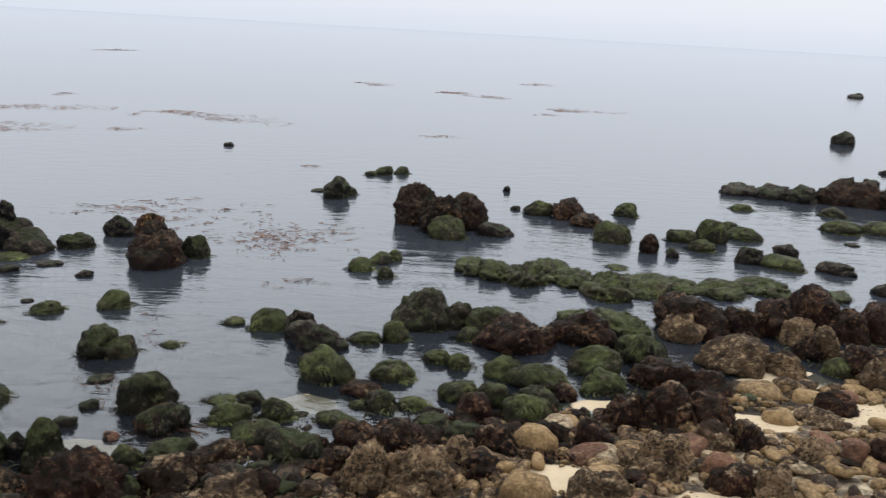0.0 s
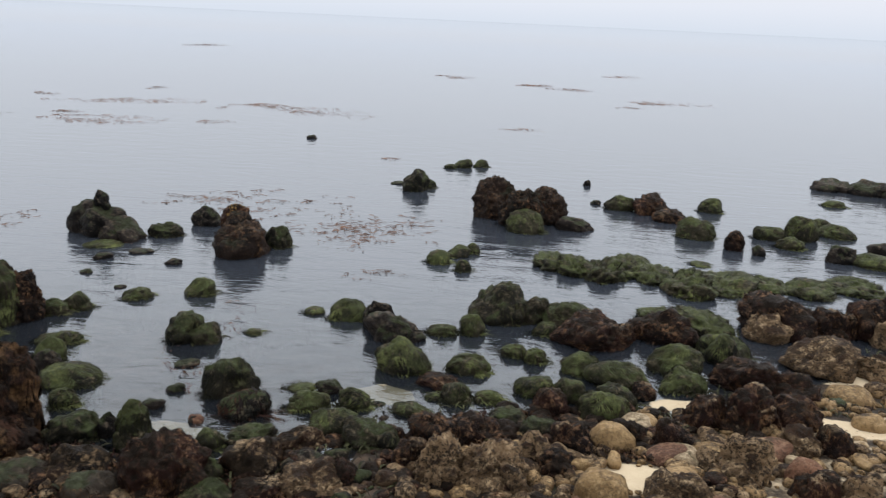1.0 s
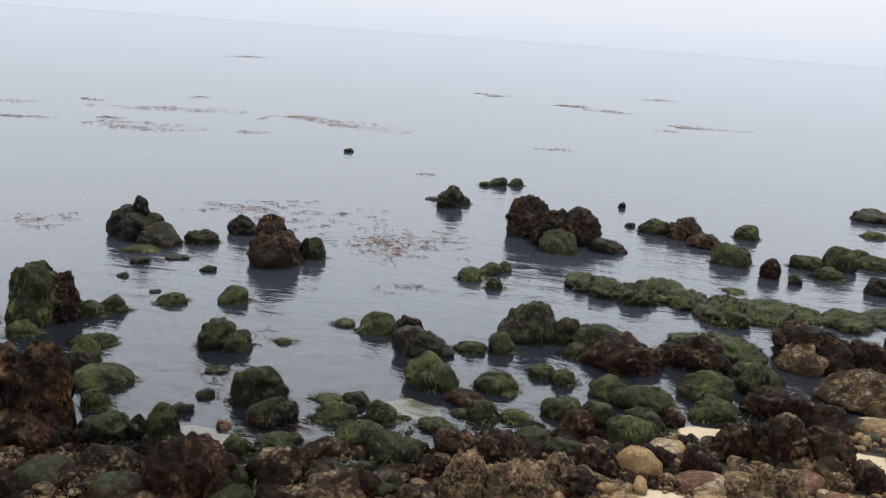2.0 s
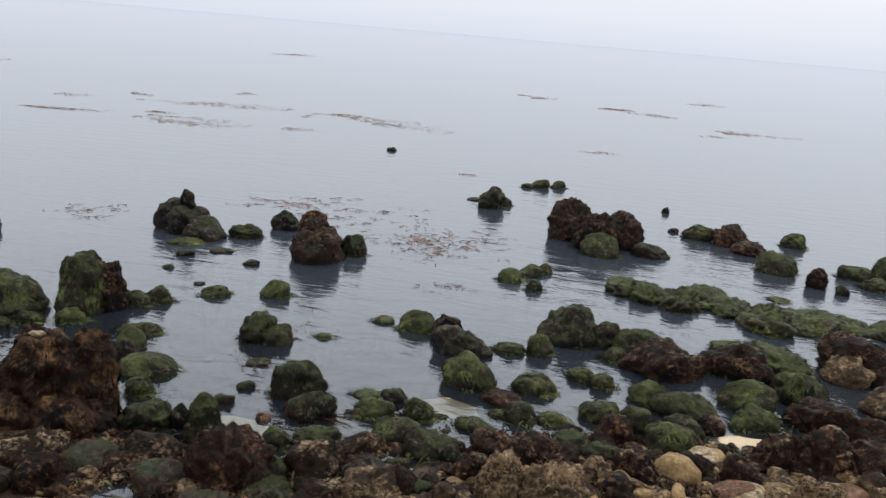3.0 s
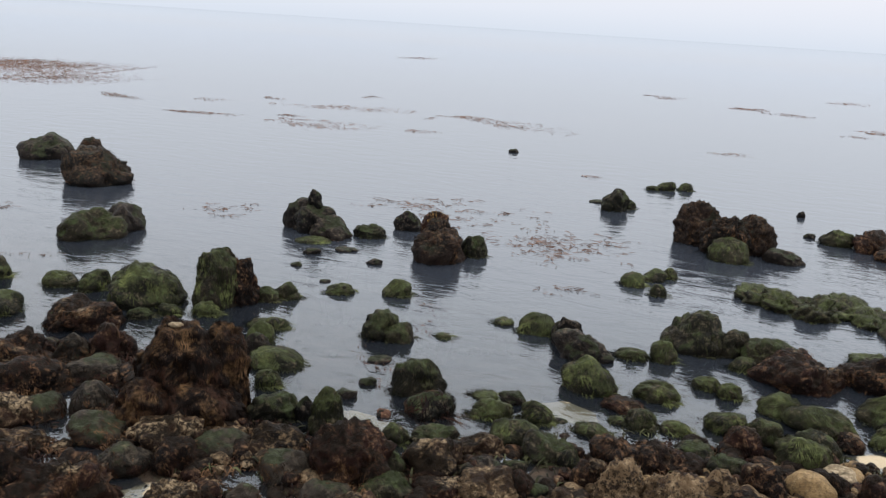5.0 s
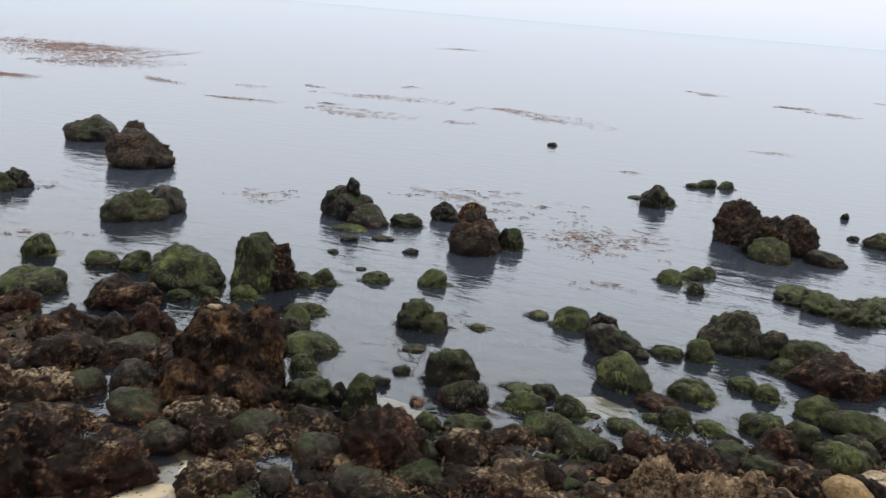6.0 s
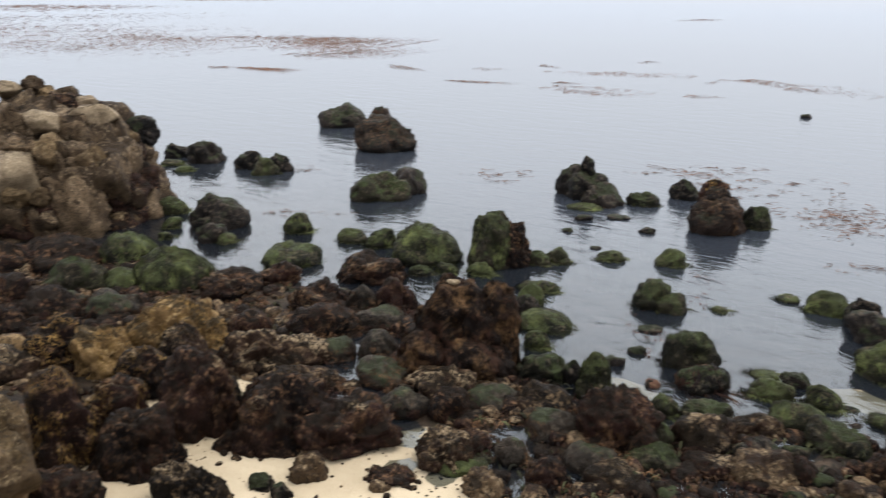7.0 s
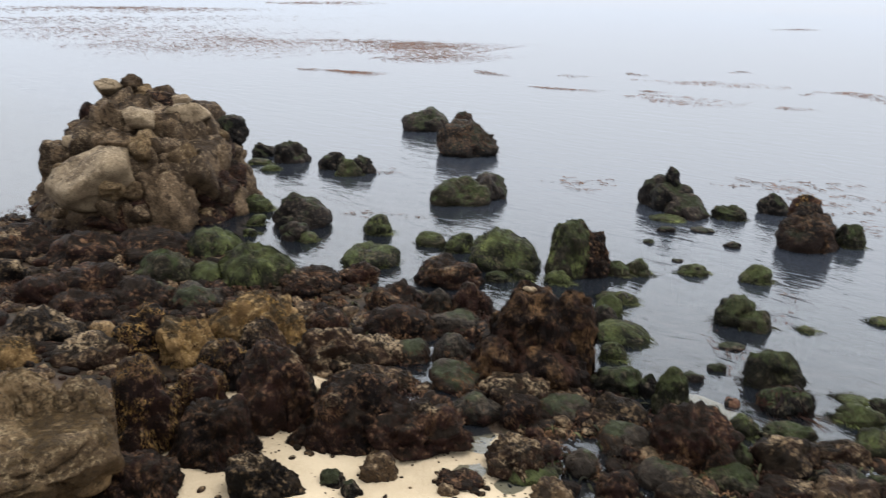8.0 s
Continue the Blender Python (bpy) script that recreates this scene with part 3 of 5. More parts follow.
def weed_on(thing, style, lobes, seed):
    """The weed and shells that grow on a rock, as its parts."""
    rnd = np.random.RandomState(seed + 1000)
    kind = LOOK[style][1]
    far = np.hypot(lobes[0].centre[0], lobes[0].centre[1])
    if kind and far < 45:
        amount = 1.0 if far < 15 else 0.6 if far < 22 else 0.35
        wide = 1.0 if far < 15 else 1.35 if far < 22 else 1.9
        setting = {"grass": (1500, 0.24, 0.004, 0.88, 0.004), "moss": (900, 0.2, 0.004, 0.88, 0.004), "wrack": (1800, 0.1, 0.0055, 0.75, 0.018), "gold": (2000, 0.06, 0.0055, 0.65, 0.014), "shag": (2600, 0.16, 0.005, 0.85, 0.014)}[kind]
        if style == "wrack":
            setting = (700, 0.5, 0.012, 0.8, 0.03)
        if far < 10.5:
            amount, wide = 1.5, 0.55
        v, f = fronds(lobes, setting[0] * amount, setting[1] * (0.8 if far < 10.5 else 1), setting[2] * wide, setting[3], setting[4], rnd, 3 if kind in ("wrack", "gold") else 5 if kind == "shag" else 4, {"halfbare": 1.22, "brown": 1.0, "stack": 1.05, "seabrown": 1.1, "silt": 0.9}.get(style, 2.0))
        if kind in ("grass", "moss") or style == "wrack":
            for lobe in lobes:
                if lobe.wet:
                    v, f = with_fringe(lobe, v, f, rnd, 0.5 if style == "wrack" else 0.22, far)
        name = "sea_grass" if kind == "grass" else "seaweed"
        ob = new(name, mesh_of(name, v, f, FROND[kind]))
        ob.parent = thing
        tagged(ob, {"grass": "long green blades of sea grass", "moss": "dull green weed", "wrack": "shaggy red-brown fronds", "shag": "long draping brown fronds", "gold": "shaggy golden-brown fronds"}[kind], kind="stuff")


def with_fringe(lobe, verts, faces, rnd, length, far):
    """Adds blades that trail on the water from the foot of a lump."""
    m = int(min(260, 60 + 240 * lobe.half[0]))
    turn = rnd.uniform(0, 6.283, m)
    clump = layered(np.stack([np.cos(turn), np.sin(turn), 0 * turn], -1) * 1.8 + lobe.seed, lobe.seed + 3, 2)
    turn = turn[clump > -0.15]
    m = len(turn)
    foot = np.stack([np.cos(turn) * lobe.half[0], np.sin(turn) * lobe.half[1]], -1) * rnd.uniform(0.75, 1.0, m)[:, None]
    place = foot @ lobe.turn[:2, :2].T + lobe.centre[:2]
    head = turn + math.atan2(lobe.turn[1, 0], lobe.turn[0, 0]) + rnd.normal(0, 0.6, m)
    long, wide, bend = length * rnd.uniform(0.3, 1.2, m), 0.0035 * max(1.0, far / 11) * rnd.uniform(0.5, 1.3, m), rnd.normal(0, 0.9, m)
    line = []
    for k in range(4):
        half, z = wide * (1, 1, 0.8, 0.2)[k], 0.03 - 0.008 * k
        across = np.stack([np.sin(head) * half, -np.cos(head) * half], -1)
        line.append(np.stack([np.concatenate([place + across, np.full((m, 1), z)], -1), np.concatenate([place - across, np.full((m, 1), z + 0.004)], -1)], 1))
        place = place + np.stack([np.cos(head), np.sin(head)], -1) * (long / 4)[:, None]
        head = head + bend / 4
    first = (np.arange(m) * 8)[:, None] + (np.arange(3) * 2)[None]
    quad = np.stack([first, first + 1, first + 3, first + 2], -1).reshape(-1, 4) + len(verts)
    return np.concatenate([verts, np.stack(line, 1).reshape(-1, 3)]), np.concatenate([faces, quad])


def body_of(lobes, level, name, material):
    ball, tri = BALL[level]
    v = np.concatenate([lobe.surface(ball) for lobe in lobes])
    f = np.concatenate([tri + k * len(ball) for k in range(len(lobes))])
    return mesh_of(name, v, f, material)


def rock(style, seed, *specs):
    """A rock of one or more lumps on the shore or in the water, with its growth."""
    lobes, rnd = [], np.random.RandomState(seed + 4000)
    for k, spec in enumerate(specs):
        base = float(terrain(np.array(spec[0]), np.array(spec[1])))
        raised = style != "boulder" and spec[2] - max(base, 0) > 0.5
        wet = ashore(spec[0], spec[1]) < -0.1 and style not in ("boulder", "outcrop")
        lean = rnd.uniform(-0.35, 0.35, 2) if wet and spec[5] < 1.2 * spec[3] else (0.0, 0.0)
        lobes.append(Lobe(spec, FORM[style], seed * 7 + k, None if raised else spec[2] - base + 0.1, wet, lean))
        if len(specs) == 1 and spec[3] > 0.2 and style in ("green", "darkgreen", "dark", "brown", "reef", "crusted"):
            turn = radians(spec[6])
            for side in rnd.permutation([-1, 1])[: rnd.randint(1, 3)]:
                dx, dy, f = side * rnd.uniform(0.35, 0.58) * spec[3], -rnd.uniform(0.05, 0.5) * spec[4], rnd.uniform(0.38, 0.6)
                at = (spec[0] + dx * math.cos(turn) - dy * math.sin(turn), spec[1] + dx * math.sin(turn) + dy * math.cos(turn))
                small = (*at, spec[2], f * spec[3], f * 0.9 * spec[4], rnd.uniform(0.4, 0.72) * spec[5], spec[6] + rnd.uniform(-40, 40))
                lobes.append(Lobe(small, FORM[style], seed * 7 + 3000 + int(side), spec[2] - base + 0.1, wet))
    far = math.hypot(specs[0][0], specs[0][1])
    size = max(max(s[3], s[5]) for s in specs)
    level = 6 if style == "outcrop" else 5 if size > 1.2 or style == "boulder" or size / far > 0.05 and far < 16 else 4 if size / far > 0.016 else 3
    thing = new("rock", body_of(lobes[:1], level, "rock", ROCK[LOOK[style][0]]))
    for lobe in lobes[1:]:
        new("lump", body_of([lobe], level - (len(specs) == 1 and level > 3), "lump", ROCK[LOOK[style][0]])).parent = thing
    where = "standing in the sea" if far > 19 else "in the shallow water" if ashore(specs[0][0], specs[0][1]) < 0 else "on the beach"
    scale = "small" if size < 0.3 else "large" if size > 0.75 else "middling"
    says = SAYS[style] if style != "green" else "rock draped in green sea grass"
    label = says if style in ("outcrop", "boulder", "stack", "tallgreen") else f"{scale} {says} {where}"
    tagged(thing, label, "rock", "rocks of the bay" if style not in ("outcrop", "boulder", "stack") else "")
    if style not in ("outcrop",):
        weed_on(thing, style, lobes, seed)
    return thing


def boulder_part(parent, style, seed, spec):
    """One of the boulders that make up the outcrop."""
    if style in ("brown", "dark"):
        spec = tuple(0.12 * c + 0.88 * v for c, v in zip((-19.21, 9.12, 0.0), spec)) + tuple(1.15 * v for v in spec[3:6]) + spec[6:]
    lobe = Lobe(spec, FORM["hewn" if style == "tan" else "craggy"], seed * 7)
    ob = new("boulder", body_of([lobe], 4, "boulder", ROCK[{"tan": "bare", "crusted": ("outcrop", "cliff")[seed % 2]}.get(style, LOOK[style][0])]))
    ob.parent = parent
    if style == "tan":
        tagged(ob, "bare pale boulder")
    if style == "brown":
        v, f = fronds([lobe], 900, 0.12, 0.009, 0.8, 0.012, np.random.RandomState(seed), 3)
        weed = new("seaweed", mesh_of("seaweed", v, f, FROND["wrack"]))
        weed.parent = ob
        tagged(weed, "shaggy red-brown fronds", kind="stuff")


def fill_outcrop(parent, spec, count):
    """Smaller blocks wedged between the big boulders of the outcrop."""
    rnd = np.random.RandomState(77)
    core = Lobe(spec, FORM["outcrop"], 6300)
    for k in range(count):
        u = rnd.normal(size=3)
        u[2] = abs(u[2]) * 0.45
        u[1] = -abs(u[1]) if rnd.uniform() < 0.75 else u[1]
        u /= np.linalg.norm(u)
        p = core.surface(u[None])[0]
        size = rnd.uniform(0.2, 0.42)
        boulder_part(parent, ("brown", "crusted", "crusted", "dark")[rnd.randint(4)], 2000 + k, (*p, size * 1.1, size, size * rnd.uniform(0.6, 0.9), rnd.uniform(0, 360)))


def ribbons(name, label, px, py, head, long, wide, bend, rnd, material, rise):
    """Thin bent blades that float on the water, as one mesh."""
    m, steps, line = len(px), 5, []
    for k in range(steps):
        px, py = px + np.cos(head) * long / steps, py + np.sin(head) * long / steps
        head = head + bend / steps
        half = wide * (0.4, 1, 1, 0.9, 0.3)[k]
        z = 0.012 + rise * rnd.uniform(0, 1, m) * (0 < k < 4)
        line.append(np.stack([np.stack([px + np.sin(head) * half, py - np.cos(head) * half, z], -1), np.stack([px - np.sin(head) * half, py + np.cos(head) * half, z + wide * 0.4], -1)], 1))
    v = np.stack(line, 1).reshape(-1, 3)
    first = (np.arange(m) * steps * 2)[:, None] + (np.arange(steps - 1) * 2)[None]
    f = np.stack([first, first + 1, first + 3, first + 2], -1).reshape(-1, 4)
    tagged(new(name, mesh_of(name, v, f, material)), label, "seaweed", kind="stuff")


def kelp_streak(x0, y0, x1, y1, width, count):
    """A raft of kelp drawn out by the current, thick at its head and thinning to a tail."""
    rnd = np.random.RandomState(int(abs(x0 * 31 + y0 * 17)) + count)
    far, run = math.hypot(x0 + x1, y0 + y1) / 2, math.hypot(x1 - x0, y1 - y0)
    a = math.atan2(y1 - y0, x1 - x0)
    strands = max(3, int(2 + count / 60))
    strand = rnd.randint(0, strands, count)
    start, reach = rnd.uniform(0, 0.55, strands) * (np.arange(strands) > 0), rnd.uniform(0.3, 0.8, strands)
    reach[0] = 0.9
    s = np.clip(start[strand] + reach[strand] * rnd.uniform(0, 1, count) ** 1.5, 0, 1)
    aside = (rnd.uniform(-0.8, 0.8, strands) * width)[strand] + rnd.normal(0, 0.14 + 0.3 * s) * width
    aside = aside + 0.12 * width * np.sin(9 * s + strand)
    px, py = x0 + s * run * math.cos(a) - aside * math.sin(a), y0 + s * run * math.sin(a) + aside * math.cos(a)
    long = rnd.uniform(0.2, 1.0, count) ** 2 * min(0.009 * far, 0.1 * run)
    wide = rnd.uniform(0.35, 1.0, count) * 0.00044 * far * np.clip(1.5 - s, 0.5, 1.4)
    ribbons("floating_kelp", "long streak of brown kelp blades floating on the open sea", px, py, a + rnd.normal(0, 0.3, count), long, wide, rnd.normal(0, 0.3, count), rnd, FROND["kelp"], 0.015)


def loose_weed(x, y, length, width, yaw, count):
    """Scraps of weed adrift on the shallow water, in small knots."""
    rnd = np.random.RandomState(int(abs(x * 31 + y * 17)) + count)
    m, a, far = int(count * 1.6), radians(yaw), math.hypot(x, y)
    knot = rnd.randint(0, max(3, m // 6), m)
    ks, kq = np.clip(rnd.normal(0, 0.28, (2, m)), -0.6, 0.6)
    s, q = ks[knot] * length + rnd.normal(0, 0.14, m), kq[knot] * width + rnd.normal(0, 0.07, m)
    px, py = x + s * math.cos(a) - q * math.sin(a), y + s * math.sin(a) + q * math.cos(a)
    head = rnd.normal(radians(-10), 0.7, m)
    ribbons("floating_weed", "loose reddish weed scraps floating on the shallow water", px, py, head, rnd.uniform(0.04, 0.15, m) * max(0.8, far / 15), rnd.uniform(0.4, 1.0, m) * 0.011 * max(0.8, far / 15), rnd.normal(0, 0.35, m), rnd, FROND["scrap"], 0.012)


# Rocks far out.
rock("dark", 1, (23.2, 50.55, 0, 0.71, 0.57, 0.86, -25))
rock("dark", 2, (49.36, 106.34, 0, 1.12, 0.9, 0.45, -25), (50.34, 107.72, 0, 0.5, 0.4, 0.62, -25))
rock("dark", 3, (-9.73, 35.37, 0, 0.22, 0.17, 0.17, 15))
rock("green", 4, (-3.02, 30.25, 0, 0.26, 0.21, 0.16, 6), (-2.62, 30.61, 0, 0.35, 0.28, 0.34, 5))
rock("green", 5, (-1.98, 30.9, 0, 0.29, 0.23, 0.29, 4))
rock("darkgreen", 6, (-3.67, 25.76, 0, 0.44, 0.35, 0.66, 8), (-3.42, 26.33, 0, 0.32, 0.26, 0.33, 7))
rock("dark", 7, (-4.38, 26.63, 0, 0.27, 0.21, 0.08, 9))
rock("seabrown", 8, (-1.02, 22.88, 0.0, 0.64, 0.5, 1.22, 2.59), (-0.26, 22.04, 0.0, 0.65, 0.51, 1.07, 0.74), (0.38, 22.63, 0.0, 0.55, 0.44, 0.99, -0.92))
rock("green", 9, (-0.06, 21.41, 0.0, 0.5, 0.39, 0.59, 0.21))
rock("dark", 10, (1.86, 28.52, 0, 0.14, 0.11, 0.22, -4))
rock("dark", 11, (1.98, 25.48, 0, 0.17, 0.13, 0.13, -4))
rock("green", 12, (2.66, 25.07, 0, 0.47, 0.38, 0.46, -6))
rock("brown", 13, (3.59, 24.68, 0, 0.56, 0.45, 0.67, -8), (3.99, 23.88, 0, 0.55, 0.44, 0.39, -9))
rock("green", 14, (4.44, 22.12, 0, 0.52, 0.41, 0.55, -11))
rock("green", 15, (5.45, 25.61, 0, 0.39, 0.32, 0.45, -12))
rock("brown", 16, (5.2, 21.05, 0, 0.24, 0.19, 0.48, -14))
rock("dark", 17, (5.7, 20.69, 0, 0.19, 0.16, 0.25, -15))
rock("dark", 18, (10.64, 30.81, 0, 0.8, 0.64, 0.43, -19), (11.7, 30.47, 0, 0.77, 0.62, 0.47, -21), (12.59, 29.83, 0, 0.65, 0.52, 0.6, -23))
rock("seabrown", 19, (13.88, 30.09, 0, 0.81, 0.65, 0.87, -25), (14.71, 29.67, 0, 0.7, 0.56, 0.92, -26), (15.74, 29.4, 0, 0.74, 0.59, 0.86, -28))
rock("darkgreen", 20, (12.78, 27.54, 0, 0.47, 0.37, 0.27, -25))
rock("green", 21, (9.76, 27.8, 0, 0.36, 0.29, 0.19, -19))
rock("dark", 22, (17.41, 34.67, 0, 0.35, 0.28, 0.31, -27))
rock("dark", 23, (19.87, 38.46, 0, 0.32, 0.26, 0.2, -27))

# Green cluster behind the long green reef.
rock("green", 24, (6.41, 22.55, 0, 0.46, 0.37, 0.38, -16), (7.25, 22.75, 0, 0.47, 0.37, 0.71, -18))
rock("green", 25, (8.26, 24.25, 0, 0.33, 0.27, 0.28, -19))
rock("green", 26, (8.42, 23.31, 0, 0.52, 0.41, 0.3, -20))
rock("green", 27, (6.71, 21.65, 0, 0.37, 0.3, 0.34, -17))
rock("dark", 28, (7.65, 20.59, 0, 0.37, 0.3, 0.48, -20))
rock("dark", 29, (8.96, 21.68, 0, 0.35, 0.28, 0.36, -22))
rock("green", 30, (8.33, 20.49, 0, 0.63, 0.51, 0.28, -22))
rock("green", 31, (11.91, 25.09, 0, 0.6, 0.48, 0.37, -25))
rock("green", 32, (13.19, 25.17, 0, 0.56, 0.45, 0.39, -28))
rock("dark", 33, (9.63, 20.15, 0, 0.47, 0.38, 0.27, -25))
rock("dark", 34, (11.48, 23.27, 0, 0.22, 0.17, 0.07, -26))

# Long green reef.
rock("green", 35, (-1.96, 17.9, -0, 0.28, 0.23, 0.28, 6))
rock("green", 36, (-1.6, 18.52, 0, 0.27, 0.22, 0.24, 5))
rock("green", 37, (-1.27, 18.91, 0, 0.18, 0.14, 0.26, 4))
rock("green", 38, (-1.37, 17.43, 0, 0.2, 0.16, 0.26, 5))
rock("reef", 39, (0.61, 18.42, 0, 0.43, 0.59, 0.22, -2), (1.1, 18.14, 0, 0.37, 0.65, 0.32, -3))
rock("reef", 40, (1.71, 17.99, 0, 0.47, 0.81, 0.36, -5))
rock("reef", 41, (2.34, 18.55, 0, 0.55, 0.83, 0.21, -7))
rock("reef", 42, (2.86, 18.02, 0, 0.41, 0.7, 0.18, -9))
rock("reef", 43, (3.43, 17.23, 0, 0.52, 0.71, 0.34, -11), (3.44, 17.7, 0, 0.33, 0.58, 0.31, -11))
rock("reef", 44, (4.34, 17.76, 0, 0.59, 0.92, 0.23, -14))
rock("reef", 45, (5.27, 17.98, 0, 0.47, 0.6, 0.15, -16))
rock("reef", 46, (6.05, 17.81, 0, 0.54, 0.71, 0.18, -19))
rock("reef", 47, (7.2, 18.26, 0, 0.68, 0.66, 0.17, -21))
rock("reef", 48, (4.04, 19.38, 0, 0.22, 0.25, 0.06, -12))
rock("reef", 49, (8.7, 17.87, 0, 0.28, 0.43, 0.11, -26))
rock("dark", 50, (10.01, 18.38, 0, 0.32, 0.26, 0.24, -29))
rock("dark", 51, (1.23, 22.1, 0.0, 0.56, 0.44, 0.32, -3.15))

# Rocks of the near bay.
rock("darkgreen", 52, (-0.45, 14.6, 0.0, 0.6, 0.47, 0.67, 1.85))
rock("darkgreen", 53, (0.22, 14.64, 0.0, 0.39, 0.31, 0.46, -0.79), (0.88, 14.42, 0.0, 0.57, 0.44, 0.43, -3.42))
rock("green", 54, (0.44, 13.96, 0, 0.22, 0.18, 0.22, -2))
rock("green", 55, (-3.09, 13.96, 0.0, 0.36, 0.28, 0.35, 12.56))
rock("dark", 56, (-2.51, 13.63, 0.0, 0.32, 0.26, 0.52, 10.51), (-2.08, 13.17, 0.0, 0.52, 0.41, 0.46, 9.07))
rock("green", 57, (-3.76, 14.05, 0, 0.21, 0.17, 0.11, 15))
rock("green", 58, (-1.79, 11.98, 0, 0.47, 0.38, 0.46, 9))
rock("green", 59, (-0.76, 12.13, 0, 0.34, 0.27, 0.26, 4))
rock("green", 60, (-0.83, 13.71, 0, 0.24, 0.2, 0.4, 4))
rock("green", 61, (-1.36, 13.6, 0, 0.28, 0.23, 0.15, 6))
rock("green", 62, (-0.06, 12.89, 0, 0.23, 0.19, 0.21, 0), (0.29, 12.69, 0, 0.21, 0.16, 0.25, -1))
rock("brown", 63, (1.27, 13.78, 0.0, 0.75, 0.58, 0.52, -5.2))
rock("green", 64, (1.56, 12.19, 0.0, 0.53, 0.42, 0.34, -7.14), (0.98, 12.47, 0.0, 0.35, 0.27, 0.32, -4.33))
rock("brown", 65, (2.49, 14.34, 0.0, 0.69, 0.53, 0.49, -9.77))
rock("green", 66, (2.49, 12.81, 0.04, 0.45, 0.36, 0.39, -10.87), (3.48, 13.66, 0.0, 0.46, 0.36, 0.39, -14.19))
rock("reef", 67, (3.3, 15.06, 0, 0.62, 0.7, 0.25, -12))
rock("reef", 68, (2.54, 15.4, 0, 0.35, 0.37, 0.13, -9))
rock("green", 69, (3.33, 13.31, 0, 0.26, 0.21, 0.52, -14))
rock("brown", 70, (4.76, 15.22, 0, 0.77, 0.7, 0.76, -17), (4.45, 15.19, 0, 0.37, 0.3, 0.73, -16))
rock("crusted", 71, (4.35, 14.71, 0, 0.42, 0.34, 0.49, -16))
rock("brown", 72, (5.55, 15.04, -0, 0.41, 0.33, 0.57, -20))
rock("brown", 73, (6.26, 15.2, -0, 0.43, 0.38, 0.79, -22))
rock("brown", 74, (7.21, 15.71, 0, 0.5, 0.45, 0.92, -25))
rock("brown", 75, (7.67, 15.11, 0, 0.36, 0.29, 0.68, -27))
rock("brown", 76, (8.46, 15.36, 0.03, 0.56, 0.45, 0.73, -29))
rock("crusted", 77, (4.89, 13.34, 0, 0.61, 0.49, 0.52, -20))
rock("crusted", 78, (5.81, 13.22, 0, 0.37, 0.29, 0.44, -24))
rock("crusted", 79, (6.56, 14.71, 0, 0.36, 0.29, 0.53, -24))
rock("crusted", 80, (6.78, 14.09, 0, 0.27, 0.22, 0.64, -26))
rock("green", 81, (6.75, 13.35, 0.02, 0.26, 0.21, 0.3, -27))
rock("brown", 82, (3.44, 12.48, 0, 0.51, 0.41, 0.47, -15))
rock("green", 83, (2.54, 12.09, 0, 0.35, 0.28, 0.3, -12))
rock("brown", 84, (4.25, 12.15, 0.01, 0.41, 0.33, 0.32, -19))
rock("brown", 85, (1.92, 11.68, 0, 0.2, 0.16, 0.22, -9))
rock("green", 86, (0.27, 11.52, 0, 0.34, 0.27, 0.27, -1), (0.77, 11.43, 0, 0.31, 0.25, 0.32, -4))
rock("brown", 87, (0.49, 10.9, 0, 0.28, 0.22, 0.39, -2))
rock("green", 88, (1.28, 10.92, 0.01, 0.41, 0.33, 0.37, -7))
rock("green", 89, (1.47, 11.34, 0, 0.31, 0.25, 0.32, -7))
rock("darkgreen", 90, (-0.1, 10.5, 0, 0.3, 0.24, 0.18, 1))
rock("brown", 91, (-1.16, 11.5, 0, 0.33, 0.27, 0.13, 6))
rock("green", 92, (-0.82, 11.02, 0, 0.24, 0.19, 0.26, 4))
rock("green", 93, (-0.38, 11.11, 0, 0.22, 0.17, 0.15, 2))
rock("green", 94, (-1.44, 10.5, 0, 0.25, 0.2, 0.13, 8))
rock("green", 95, (-1.17, 10.98, 0, 0.14, 0.11, 0.08, 6))
rock("green", 96, (-3.1, 10.89, 0, 0.22, 0.17, 0.06, 16))
rock("green", 97, (-2.84, 10.4, 0, 0.3, 0.24, 0.24, 16))
rock("dark", 98, (-2.68, 10.91, 0, 0.2, 0.16, 0.17, 14))
rock("green", 99, (-2.22, 10.52, 0, 0.24, 0.19, 0.29, 12))
rock("green", 100, (-2.34, 9.82, 0, 0.33, 0.27, 0.29, 14))
rock("darkgreen", 101, (-4.08, 10.64, 0.0, 0.41, 0.32, 0.53, 21.07))
rock("wrack", 102, (-3.63, 10.04, 0.0, 0.38, 0.3, 0.31, 20.0))
rock("darkgreen", 103, (-5.46, 12.31, 0.0, 0.35, 0.28, 0.44, 24.0), (-5.18, 12.37, 0.0, 0.34, 0.27, 0.3, 22.81))
rock("green", 104, (-6.15, 14.54, -0, 0.3, 0.24, 0.31, 23))
rock("green", 105, (-7.2, 14.09, 0, 0.27, 0.21, 0.19, 27))
rock("dark", 106, (-7.75, 14.53, 0, 0.14, 0.11, 0.05, 28))
rock("seabrown", 107, (-6.36, 17.3, 0, 0.61, 0.49, 0.85, 20), (-6.45, 17.51, 0, 0.43, 0.34, 1.1, 20))
rock("golden", 108, (-6.59, 17.64, 0.55, 0.33, 0.26, 0.52, 21))
rock("dark", 109, (-8.08, 19.65, 0, 0.37, 0.29, 0.45, 22))
rock("darkgreen", 110, (-5.75, 18.18, 0, 0.32, 0.26, 0.55, 18))
